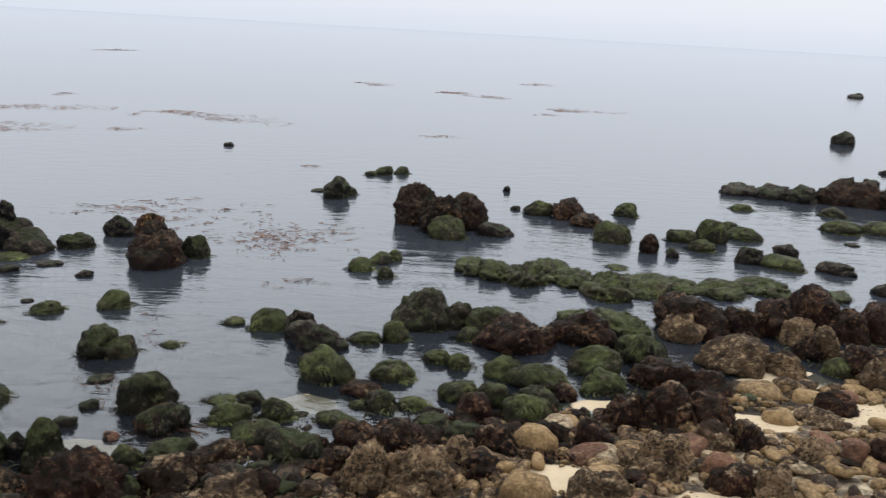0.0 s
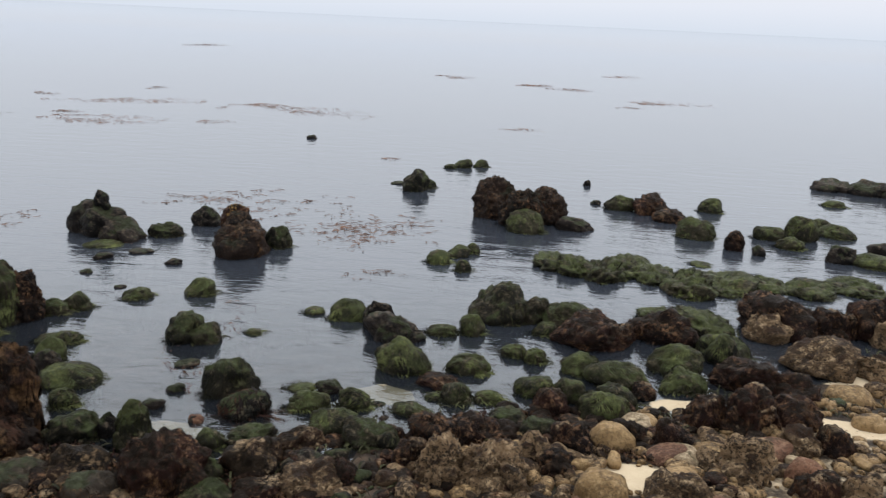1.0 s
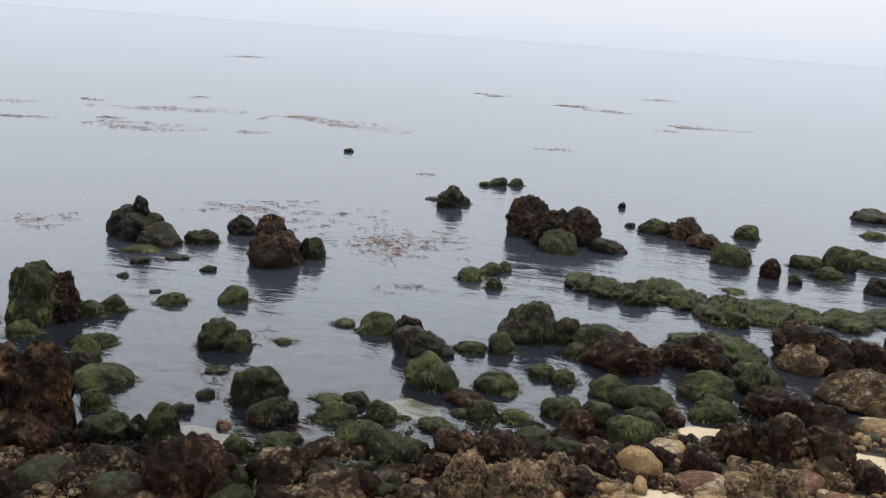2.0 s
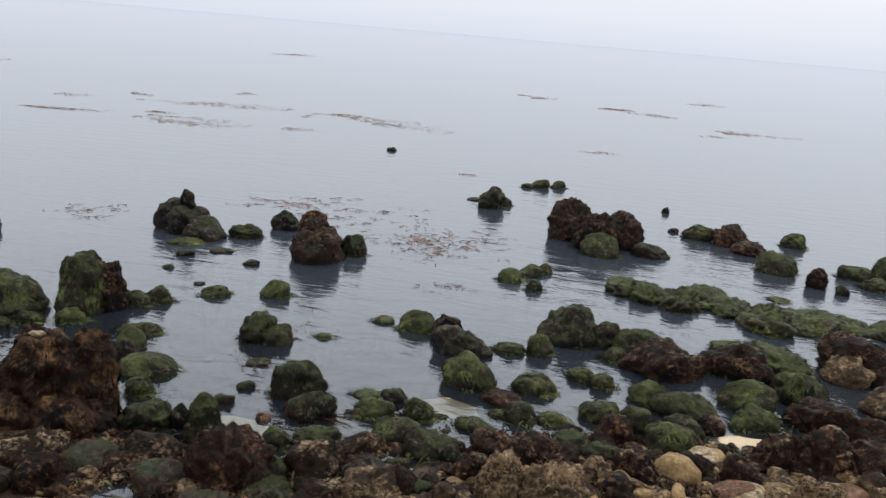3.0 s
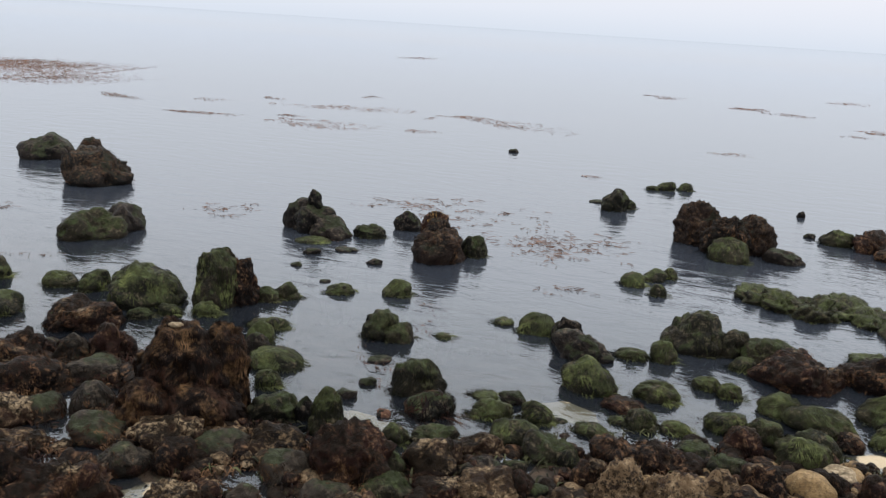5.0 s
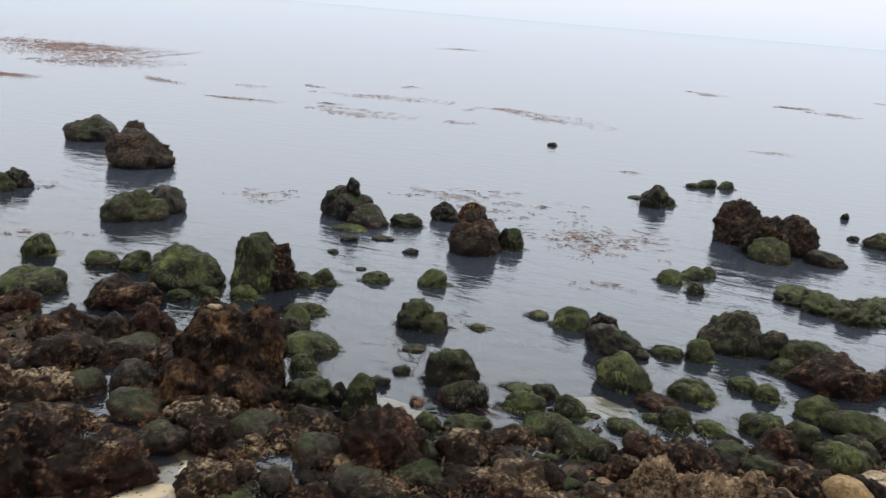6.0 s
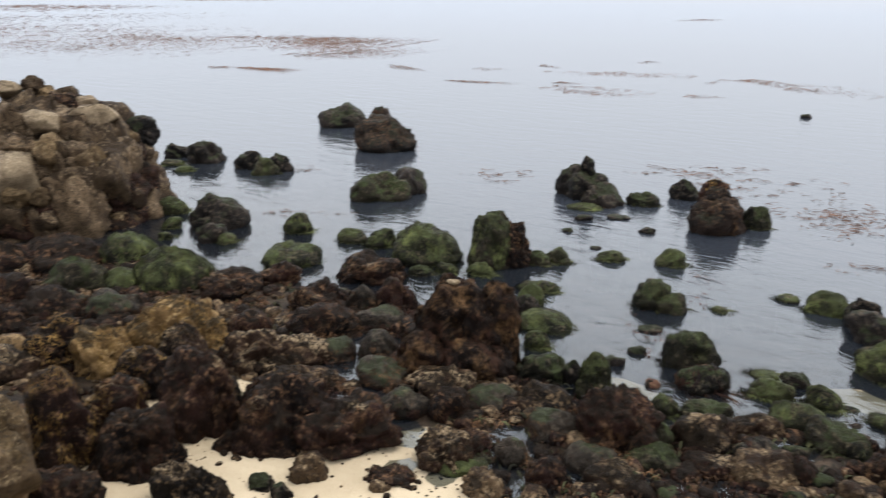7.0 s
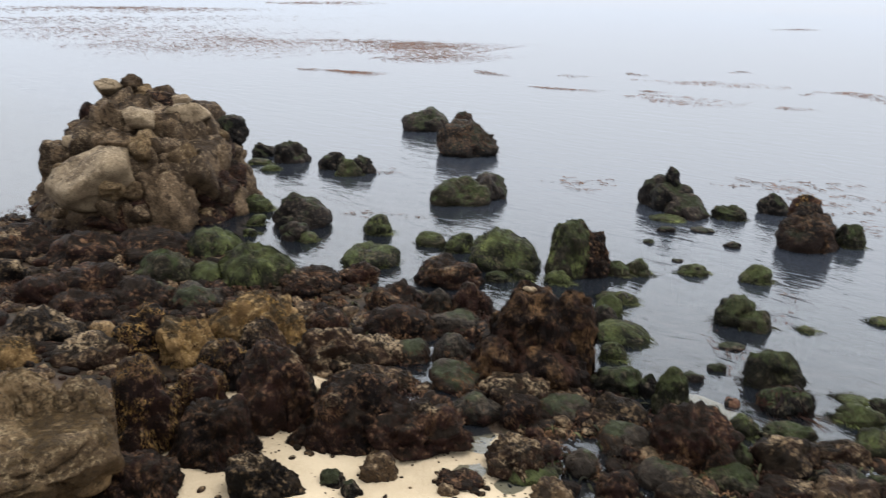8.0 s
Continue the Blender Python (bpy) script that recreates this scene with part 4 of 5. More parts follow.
rock("dark", 111, (-7.45, 16.25, 0, 0.2, 0.16, 0.12, 25))
rock("dark", 112, (-10.44, 18.3, 0.0, 0.5, 0.39, 0.92, 29.77), (-9.38, 17.87, 0.0, 0.58, 0.46, 0.52, 27.74), (-9.95, 18.1, 0.0, 0.5, 0.4, 0.76, 28.85), (-10.08, 18.25, 0.66, 0.19, 0.18, 0.38, 20.0))
rock("darkgreen", 114, (-8.61, 18.45, 0, 0.42, 0.34, 0.3, 25))
rock("green", 115, (-9.57, 17.16, 0, 0.45, 0.28, 0.1, 29))
rock("dark", 116, (-9.05, 16.27, 0, 0.21, 0.17, 0.13, 29))
rock("dark", 117, (-8.49, 16.91, 0, 0.28, 0.22, 0.09, 27))
rock("dark", 118, (-8.85, 15.23, 0, 0.14, 0.12, 0.08, 30))
rock("dark", 120, (-5.03, 11.37, 0, 0.21, 0.17, 0.06, 24))
rock("dark", 121, (-4.81, 10.48, 0, 0.15, 0.12, 0.1, 25))
rock("dark", 122, (-4.92, 9.94, 0, 0.17, 0.14, 0.12, 27))
rock("dark", 123, (-4.19, 9.62, 0, 0.09, 0.07, 0.09, 24))
rock("green", 124, (-4.49, 12.84, 0, 0.15, 0.12, 0.07, 19))
rock("dark", 125, (-6.05, 10.58, 0, 0.07, 0.06, 0.13, 30))

# Near edge of the bay, in the middle.
rock("green", 129, (-7.46, 11.76, 0, 0.3, 0.24, 0.11, 33))
rock("dark", 130, (-6.95, 10.8, 0, 0.2, 0.16, 0.3, 33))
rock("darkgreen", 138, (-1.78, 9.54, 0, 0.38, 0.3, 0.32, 11))
rock("brown", 139, (-0.95, 9.87, 0.01, 0.34, 0.28, 0.31, 6))
rock("brown", 140, (-1.17, 9.06, 0.03, 0.24, 0.19, 0.34, 8))
rock("crusted", 141, (-2.23, 8.39, 0.01, 0.38, 0.31, 0.3, 15))
rock("crusted", 142, (-0.8, 8.69, 0.07, 0.29, 0.23, 0.57, 6))
rock("crusted", 143, (-0.21, 8.78, 0.11, 0.44, 0.35, 0.47, 2))
rock("brown", 144, (-1.06, 9.83, 0, 0.24, 0.19, 0.34, 6))
rock("brown", 145, (-0.66, 9.92, 0.01, 0.31, 0.25, 0.29, 4))
rock("darkgreen", 146, (0.33, 10.14, 0.02, 0.26, 0.21, 0.24, -2))
rock("brown", 147, (-0.2, 10.06, 0.01, 0.33, 0.26, 0.2, 1))
rock("crusted", 148, (0.33, 9.48, 0.06, 0.24, 0.2, 0.31, -2))
rock("brown", 149, (0.75, 9.76, 0.06, 0.27, 0.21, 0.35, -4))
rock("brown", 150, (0.59, 9.19, 0.09, 0.25, 0.2, 0.25, -3))
rock("brown", 151, (-1.92, 8.5, 0.01, 0.19, 0.16, 0.31, 13))
rock("dark", 152, (-2.49, 8.81, 0, 0.27, 0.22, 0.18, 16))

# Brown stones between the reef and the cobbles.
rock("brown", 153, (2.05, 10.08, 0.09, 0.26, 0.21, 0.38, -11))
rock("brown", 154, (2.63, 10.92, 0.04, 0.32, 0.25, 0.48, -13))
rock("brown", 155, (3.26, 10.85, 0.05, 0.39, 0.31, 0.61, -17))
rock("crusted", 156, (2.77, 9.32, 0.19, 0.31, 0.25, 0.55, -16))
rock("brown", 157, (3.88, 11.1, 0.06, 0.4, 0.32, 0.44, -19))
rock("crusted", 158, (1.92, 8.51, 0.23, 0.33, 0.26, 0.37, -13))
rock("crusted", 159, (2.43, 9.55, 0.14, 0.21, 0.17, 0.21, -14))
rock("brown", 160, (1.54, 10.23, 0.06, 0.26, 0.21, 0.25, -8))
rock("ochre", 161, (1.3, 9.97, 0.07, 0.29, 0.23, 0.29, -7))
rock("ochre", 162, (1.05, 8.49, 0.18, 0.32, 0.26, 0.38, -7))
rock("crusted", 163, (1.03, 9.36, 0.09, 0.14, 0.11, 0.14, -6))
rock("crusted", 164, (2.67, 9.08, 0.2, 0.2, 0.16, 0.24, -16))
rock("reddish", 165, (3.5, 9.33, 0.19, 0.21, 0.16, 0.25, -20))
rock("brown", 166, (3.56, 9.01, 0.23, 0.25, 0.2, 0.26, -21))
rock("crusted", 167, (3.97, 8.83, 0.26, 0.23, 0.18, 0.37, -24))
rock("ochre", 168, (5.01, 12.18, 0.03, 0.37, 0.3, 0.2, -22))
rock("ochre", 169, (5.71, 11.98, 0.06, 0.27, 0.21, 0.17, -25))
rock("crusted", 170, (5.58, 11.09, 0.12, 0.32, 0.26, 0.17, -27))
rock("ochre", 171, (4.93, 11.15, 0.09, 0.26, 0.21, 0.19, -24))
rock("brown", 172, (5.9, 11.56, 0.1, 0.29, 0.23, 0.34, -27))
rock("reddish", 173, (5.45, 9.88, 0.23, 0.18, 0.14, 0.24, -29))
rock("brown", 174, (5.75, 9.75, 0.26, 0.25, 0.2, 0.37, -30))
rock("crusted", 175, (4.91, 9.89, 0.2, 0.22, 0.17, 0.27, -26))
rock("brown", 176, (7.18, 13.41, 0.04, 0.42, 0.33, 0.47, -28))
rock("brown", 177, (6.54, 14.07, 0, 0.3, 0.24, 0.44, -25))
rock("crusted", 178, (7.14, 12.61, 0.07, 0.36, 0.29, 0.51, -29))
rock("brown", 179, (4.15, 10.23, 0.13, 0.22, 0.18, 0.36, -22))
rock("crusted", 180, (3.74, 10.24, 0.11, 0.26, 0.21, 0.3, -20))

# Pair of rocks far to the left, and the low rock in front of them.
rock("dark", 181, (-22.51, 21.75, 0.0, 0.86, 0.68, 0.83, 45.88))
rock("seabrown", 182, (-18.3, 19.54, 0.0, 1.0, 0.78, 1.11, 43.02), (-19.29, 20.36, 0.0, 0.58, 0.46, 1.19, 43.35))
rock("darkgreen", 183, (-14.05, 14.76, 0.0, 0.76, 0.59, 0.63, 43.63))
rock("dark", 184, (-13.85, 15.6, 0.0, 0.56, 0.44, 0.7, 41.66))
rock("green", 185, (-11.95, 11.74, 0, 0.34, 0.27, 0.26, 46))
rock("green", 186, (-11.28, 11.84, 0, 0.33, 0.27, 0.39, 44))

# Weedy boulders, low stones of the flats and rocks round the sand.
rock("green", 1001, (-9.96, 11.74, 0.0, 0.72, 0.56, 0.76, 40.12))
rock("tallgreen", 1002, (-8.81, 12.26, 0.0, 0.47, 0.37, 1.11, 35.5))
rock("block", 1200, (-8.53, 12.57, 0.0, 0.38, 0.3, 0.98, 33.98))
rock("green", 1003, (-8.66, 11.75, 0.0, 0.26, 0.21, 0.23, 36.2))
rock("darkgreen", 1004, (-8.13, 12.95, 0.0, 0.22, 0.17, 0.3, 31.96))
rock("green", 1005, (-7.92, 13.3, 0.0, 0.25, 0.2, 0.28, 30.58))
stack = rock("stack", 1006, (-6.64, 8.53, 0.01, 0.66, 0.51, 1.3, 37.6), (-6.78, 7.92, 0.08, 0.41, 0.32, 0.59, 40.28), (-6.25, 8.84, 0.0, 0.38, 0.3, 1.23, 35.0), (-6.32, 8.39, 0.05, 0.62, 0.48, 0.47, 36.69))
crust = new("barnacle_crust", body_of([Lobe((-6.66, 8.41, 1.25, 0.1, 0.06, 0.035, 20), FORM["crusted"], 77)], 3, "barnacle_crust", ROCK["pale"]))
crust.parent = stack
tagged(crust, "cream crust of barnacles")
rock("barnacle", 1007, (-6.21, 7.66, 0.05, 0.4, 0.31, 0.35, 38.7))
rock("barnacle", 1008, (-5.15, 6.4, 0.0, 0.38, 0.3, 0.43, 38.48))
rock("brown", 1009, (-7.0, 5.6, 0.03, 0.62, 0.48, 0.79, 50.98), (-6.29, 5.94, 0.01, 0.65, 0.5, 0.62, 46.3))
rock("barnacle", 1010, (-7.82, 6.58, 0.0, 0.57, 0.44, 0.29, 49.61))
rock("barnacle", 1011, (-8.76, 6.59, 0.02, 0.56, 0.43, 0.59, 52.77))
rock("barnacle", 1012, (-8.44, 7.2, 0.0, 0.46, 0.36, 0.31, 49.26))
rock("brown", 1013, (-8.94, 8.0, 0.03, 0.55, 0.42, 0.37, 47.93))
rock("brown", 1014, (-9.63, 7.16, 0.02, 0.33, 0.26, 0.39, 53.11))
rock("brown", 1015, (-11.22, 8.08, 0.05, 0.55, 0.43, 0.39, 54.02))
rock("brown", 1016, (-11.18, 9.0, 0.0, 0.42, 0.33, 0.38, 50.93))
rock("green", 1017, (-11.88, 9.96, 0.0, 0.6, 0.47, 0.34, 49.84))
rock("brown", 1018, (-9.68, 8.63, 0.05, 0.48, 0.37, 0.47, 48.05))
rock("brown", 1019, (-10.04, 10.29, 0.0, 0.61, 0.48, 0.49, 44.08))
rock("silt", 1020, (-9.03, 9.01, 0.07, 0.25, 0.2, 0.44, 44.82))
rock("brown", 1021, (-8.7, 9.47, 0.07, 0.32, 0.25, 0.47, 42.35))
rock("green", 1022, (-10.38, 10.05, 0.0, 0.17, 0.13, 0.31, 45.72))
rock("darkgreen", 1023, (-9.49, 11.07, 0.0, 0.24, 0.19, 0.18, 40.4))
rock("green", 1024, (-9.2, 11.46, 0.0, 0.24, 0.19, 0.19, 38.56))
rock("silt", 1025, (-7.66, 7.98, 0.01, 0.29, 0.23, 0.36, 43.58))
rock("silt", 1026, (-8.14, 7.55, 0.03, 0.3, 0.24, 0.27, 46.87))
rock("silt", 1027, (-8.44, 8.73, 0.05, 0.46, 0.36, 0.24, 43.79))
rock("silt", 1028, (-7.08, 7.4, 0.06, 0.36, 0.28, 0.27, 43.41))
rock("silt", 1029, (-6.32, 6.95, 0.0, 0.35, 0.27, 0.27, 41.97))
rock("silt", 1030, (-5.56, 7.78, 0.01, 0.36, 0.28, 0.26, 35.23))
rock("brown", 1031, (-5.78, 7.25, 0.02, 0.27, 0.21, 0.35, 38.25))
rock("green", 1032, (-4.96, 6.43, 0.0, 0.3, 0.23, 0.12, 37.27))
rock("crusted", 1033, (-4.49, 6.19, 0.01, 0.23, 0.18, 0.25, 35.57))
rock("silt", 1034, (-4.59, 6.89, 0.0, 0.21, 0.16, 0.32, 33.32))
rock("barnacle", 1035, (-5.01, 8.18, 0.01, 0.46, 0.35, 0.27, 31.17))
rock("silt", 1036, (-4.54, 7.67, 0.03, 0.32, 0.25, 0.29, 30.29))
rock("darkgreen", 1037, (-5.51, 8.93, 0.0, 0.43, 0.33, 0.35, 31.39))
rock("green", 1038, (-4.67, 8.91, 0.0, 0.25, 0.2, 0.64, 27.4))
rock("dark", 1039, (-5.08, 9.06, 0.0, 0.15, 0.12, 0.36, 29.02))
rock("green", 1040, (-6.08, 9.71, 0.0, 0.21, 0.16, 0.27, 31.79))
rock("green", 1041, (-6.41, 10.46, 0.0, 0.47, 0.36, 0.21, 31.28))
rock("green", 1042, (-7.14, 11.15, 0.0, 0.24, 0.19, 0.33, 32.41))
rock("green", 1043, (-7.24, 11.8, 0.0, 0.24, 0.19, 0.2, 31.32))
rock("brown", 1044, (-3.86, 8.03, 0.02, 0.51, 0.39, 0.61, 25.36))
rock("green", 1045, (-3.74, 9.03, 0.0, 0.2, 0.16, 0.26, 22.26))
rock("darkgreen", 1046, (-3.3, 9.27, 0.0, 0.33, 0.26, 0.24, 19.33))
rock("barnacle", 1047, (-3.03, 8.6, 0.02, 0.38, 0.29, 0.39, 19.13))
rock("barnacle", 1048, (-2.67, 9.32, 0.0, 0.34, 0.27, 0.24, 15.74))
rock("brown", 1049, (-2.51, 8.86, 0.01, 0.27, 0.21, 0.15, 15.54))
rock("reddish", 1050, (-4.16, 9.63, 0.0, 0.1, 0.08, 0.09, 23.13))
rock("darkgreen", 1051, (-3.44, 8.32, 0.0, 0.19, 0.15, 0.29, 22.17))
rock("silt", 1052, (-3.87, 7.38, 0.0, 0.34, 0.27, 0.22, 27.33))
rock("darkgreen", 1053, (-3.35, 7.88, 0.02, 0.32, 0.25, 0.19, 22.73))
rock("barnacle", 1054, (-3.51, 7.23, 0.01, 0.34, 0.26, 0.22, 25.54))
rock("brown", 1055, (-2.8, 8.17, 0.0, 0.35, 0.28, 0.19, 18.66))
rock("barnacle", 1056, (-2.26, 8.59, 0.0, 0.42, 0.33, 0.18, 14.46))
rock("brown", 1057, (-4.06, 6.82, 0.0, 0.23, 0.18, 0.25, 30.43))
rock("halfbare", 1058, (-9.94, 6.23, 0.07, 0.7, 0.54, 0.78, 57.65))
rock("halfbare", 1059, (-9.95, 5.05, 0.14, 0.44, 0.34, 0.65, 62.82))
rock("golden", 1060, (-9.02, 5.03, 0.16, 0.31, 0.25, 0.68, 60.56))
rock("golden", 1061, (-10.55, 4.68, 0.21, 0.45, 0.35, 0.63, 65.81))
rock("golden", 1062, (-8.1, 3.47, 0.27, 0.41, 0.32, 0.98, 66.46))
rock("golden", 1063, (-8.38, 4.27, 0.17, 0.38, 0.3, 0.65, 62.68))
rock("brown", 1064, (-7.52, 3.96, 0.15, 0.45, 0.35, 0.8, 61.87))
rock("brown", 1065, (-7.91, 5.08, 0.02, 0.47, 0.37, 1.01, 56.98))
rock("barnacle", 1066, (-8.2, 5.55, 0.03, 0.27, 0.21, 0.45, 55.58))
rock("brown", 1067, (-7.23, 2.92, 0.3, 0.45, 0.35, 0.45, 67.64))
rock("barnacle", 1068, (-6.61, 4.02, 0.1, 0.33, 0.26, 0.5, 58.29))
rock("tan", 1069, (-11.45, 4.2, 0.23, 0.26, 0.21, 0.11, 69.61))
rock("tan", 1070, (-11.44, 4.46, 0.25, 0.18, 0.14, 0.23, 68.46))
rock("halfbare", 1071, (-10.88, 3.0, 0.45, 0.31, 0.24, 0.33, 74.35))
rock("barnacle", 1072, (-14.86, 4.35, 0.19, 0.33, 0.26, 0.44, 73.51))
rock("barnacle", 1073, (-14.18, 4.67, 0.21, 0.34, 0.27, 0.4, 71.59))
rock("brown", 1074, (-12.27, 4.58, 0.23, 0.54, 0.42, 0.42, 69.31))
rock("barnacle", 1075, (-11.66, 3.68, 0.37, 0.54, 0.42, 0.45, 72.24))
rock("brown", 1076, (-16.82, 5.15, 0.08, 0.81, 0.63, 0.55, 72.81))
rock("brown", 1077, (-15.51, 6.02, 0.06, 0.81, 0.63, 0.52, 68.6))
rock("brown", 1078, (-15.13, 7.06, 0.04, 0.78, 0.6, 0.43, 64.79))
rock("darkgreen", 1079, (-13.45, 6.5, 0.08, 0.54, 0.42, 0.5, 64.01))
rock("green", 1080, (-13.04, 7.02, 0.06, 0.39, 0.31, 0.28, 61.52))
rock("green", 1081, (-14.36, 8.0, 0.03, 0.59, 0.46, 0.5, 60.68))
rock("green", 1082, (-12.41, 7.75, 0.07, 0.66, 0.51, 0.68, 57.81))
rock("brown", 1083, (-12.53, 5.54, 0.09, 0.52, 0.41, 0.37, 65.92))
rock("silt", 1084, (-11.96, 6.27, 0.09, 0.51, 0.4, 0.34, 62.1))
rock("silt", 1085, (-12.82, 5.97, 0.1, 0.37, 0.29, 0.22, 64.81))
rock("barnacle", 1086, (-10.57, 3.88, 0.31, 0.45, 0.35, 0.32, 69.56))
rock("brown", 1087, (-13.26, 4.29, 0.28, 0.46, 0.36, 0.43, 71.88))
rock("brown", 1088, (-13.62, 5.27, 0.17, 0.5, 0.39, 0.4, 68.65))
rock("tan", 1089, (-10.37, 4.36, 0.19, 0.21, 0.17, 0.1, 66.96))
rock("barnacle", 1090, (-9.49, 5.87, 0.11, 0.34, 0.26, 0.59, 58.01))
rock("dark", 1091, (-6.36, 4.73, 0.03, 0.16, 0.13, 0.13, 52.97))
rock("dark", 1092, (-6.03, 4.73, 0.04, 0.12, 0.09, 0.15, 51.48))
rock("crusted", 1093, (-6.11, 5.19, 0.02, 0.22, 0.17, 0.28, 49.23))
rock("brown", 1094, (-7.3, 4.99, 0.02, 0.19, 0.15, 0.18, 55.31))
rock("brown", 1095, (-6.89, 5.3, 0.03, 0.22, 0.18, 0.05, 52.08))
rock("crusted", 1096, (-6.37, 5.45, 0.02, 0.1, 0.08, 0.14, 49.12))
rock("brown", 1097, (-5.42, 5.72, 0.03, 0.26, 0.2, 0.11, 43.07))
rock("crusted", 1098, (-5.33, 5.48, 0.03, 0.12, 0.09, 0.1, 43.8))

# Left of the pair: small rocks in the water.
rock("dark", 220, (-22.22, 14.43, 0, 0.42, 0.33, 0.49, 57))
rock("dark", 221, (-21.03, 14.65, 0, 0.57, 0.46, 0.63, 55))
rock("green", 222, (-21.34, 13.68, 0, 0.36, 0.28, 0.17, 57))
rock("green", 223, (-20.35, 13.39, 0, 0.28, 0.22, 0.16, 57))
rock("dark", 224, (-19.28, 14.88, 0, 0.43, 0.34, 0.6, 52))
rock("green", 225, (-18.3, 14.67, 0, 0.38, 0.3, 0.47, 51))
rock("dark", 226, (-18.32, 15.2, 0, 0.37, 0.29, 0.5, 50))
rock("dark", 227, (-15.02, 10.72, 0, 0.68, 0.54, 0.66, 54))
rock("dark", 228, (-14.19, 9.86, 0, 0.34, 0.27, 0.45, 55))
rock("green", 229, (-13.84, 9.92, 0, 0.2, 0.16, 0.21, 54))
rock("green", 230, (-13.3, 11.44, -0, 0.34, 0.27, 0.42, 49))
rock("green", 233, (-16.8, 10.61, 0, 0.41, 0.33, 0.36, 58))
rock("green", 234, (-15.72, 9.86, 0, 0.23, 0.18, 0.27, 58))
rock("green", 235, (-15.09, 9.3, 0, 0.16, 0.13, 0.19, 58))
rock("boulder", 273, (-7.35, 1.92, 1.13, 0.81, 0.79, 0.28, 75), (-7.6, 2.21, 1.34, 0.27, 0.24, 0.39, 73), (-7.39, 2.57, 1.23, 0.27, 0.25, 0.38, 70), (-7.66, 1.82, 1.41, 0.27, 0.25, 0.37, 76))
rock("tan", 294, (-0.73, 9.22, 0.04, 0.06, 0.05, 0.36, 5))

# The outcrop of big boulders on the far side.
outcrop = rock("outcrop", 900, (-19.21, 9.12, 0, 2.25, 2.92, 2.66, 64))
boulder_part(outcrop, "tan", 295, (-17.62, 7.19, 1.06, 1.13, 0.94, 0.74, 64))
boulder_part(outcrop, "tan", 296, (-17.92, 8.39, 2.28, 0.42, 0.35, 0.31, 64))
boulder_part(outcrop, "tan", 297, (-17.99, 9.53, 2.27, 0.6, 0.5, 0.31, 64))
boulder_part(outcrop, "crusted", 298, (-17.88, 7.8, 1.86, 0.5, 0.42, 0.29, 64))
boulder_part(outcrop, "crusted", 299, (-17.34, 8.23, 1.77, 0.41, 0.35, 0.42, 64))
boulder_part(outcrop, "crusted", 300, (-17.03, 8.56, 1.52, 0.47, 0.39, 0.56, 64))
boulder_part(outcrop, "crusted", 301, (-16.9, 8.81, 1.34, 0.49, 0.41, 0.44, 64))
boulder_part(outcrop, "crusted", 302, (-16.6, 8.33, 0.53, 0.57, 0.47, 0.81, 64))
boulder_part(outcrop, "brown", 303, (-16.81, 9.44, 0.72, 0.69, 0.58, 0.56, 64))
boulder_part(outcrop, "brown", 304, (-17.24, 10.08, 0.84, 0.67, 0.56, 0.46, 64))
boulder_part(outcrop, "brown", 305, (-17.83, 10.23, 1.5, 0.71, 0.59, 0.6, 64))
boulder_part(outcrop, "dark", 306, (-18.24, 11.06, 1.82, 0.47, 0.39, 0.42, 64))
boulder_part(outcrop, "tan", 307, (-19.83, 8.61, 2.78, 0.35, 0.29, 0.23, 64))
boulder_part(outcrop, "crusted", 308, (-19.63, 9.08, 2.88, 0.28, 0.23, 0.26, 64))
boulder_part(outcrop, "crusted", 309, (-19.49, 9.29, 2.6, 0.25, 0.21, 0.3, 64))
boulder_part(outcrop, "brown", 310, (-19.26, 9.81, 2.63, 0.48, 0.4, 0.35, 64))
boulder_part(outcrop, "brown", 311, (-18.93, 10.3, 2.46, 0.33, 0.28, 0.29, 64))
boulder_part(outcrop, "crusted", 312, (-19, 8.12, 2.34, 0.34, 0.28, 0.27, 64))
boulder_part(outcrop, "brown", 313, (-19.97, 8.1, 2.2, 0.32, 0.27, 0.46, 64))
boulder_part(outcrop, "brown", 314, (-20.03, 7.68, 1.76, 0.43, 0.36, 0.48, 64))
boulder_part(outcrop, "tan", 315, (-18.85, 7.33, 1.75, 0.33, 0.27, 0.23, 64))
boulder_part(outcrop, "crusted", 316, (-19.35, 7.18, 1.31, 0.33, 0.28, 0.33, 64))
boulder_part(outcrop, "dark", 317, (-19.93, 6.93, 0.52, 0.27, 0.23, 0.5, 64))
boulder_part(outcrop, "crusted", 318, (-16.69, 8.04, 0.76, 0.26, 0.22, 0.53, 64))
boulder_part(outcrop, "tan", 319, (-18.93, 9.96, 2.44, 0.39, 0.32, 0.19, 64))
boulder_part(outcrop, "brown", 320, (-18.47, 6.83, 0.24, 0.45, 0.37, 0.42, 64))
boulder_part(outcrop, "brown", 321, (-17.13, 7.4, 0.25, 0.79, 0.66, 0.43, 64))
boulder_part(outcrop, "brown", 322, (-16.69, 9.41, -0.01, 0.7, 0.59, 0.56, 64))
boulder_part(outcrop, "dark", 323, (-17.49, 10.54, 0.37, 0.41, 0.34, 0.52, 64))
fill_outcrop(outcrop, (-19.21, 9.12, 0, 2.25, 2.92, 2.66, 64), 26)

# Kelp on the open water and loose weed near the rocks.
kelp_streak(-29.1, 36.1, -24.6, 37.3, 0.6, 248)
kelp_streak(-27.7, 44.2, -19.5, 46.7, 1.3, 324)
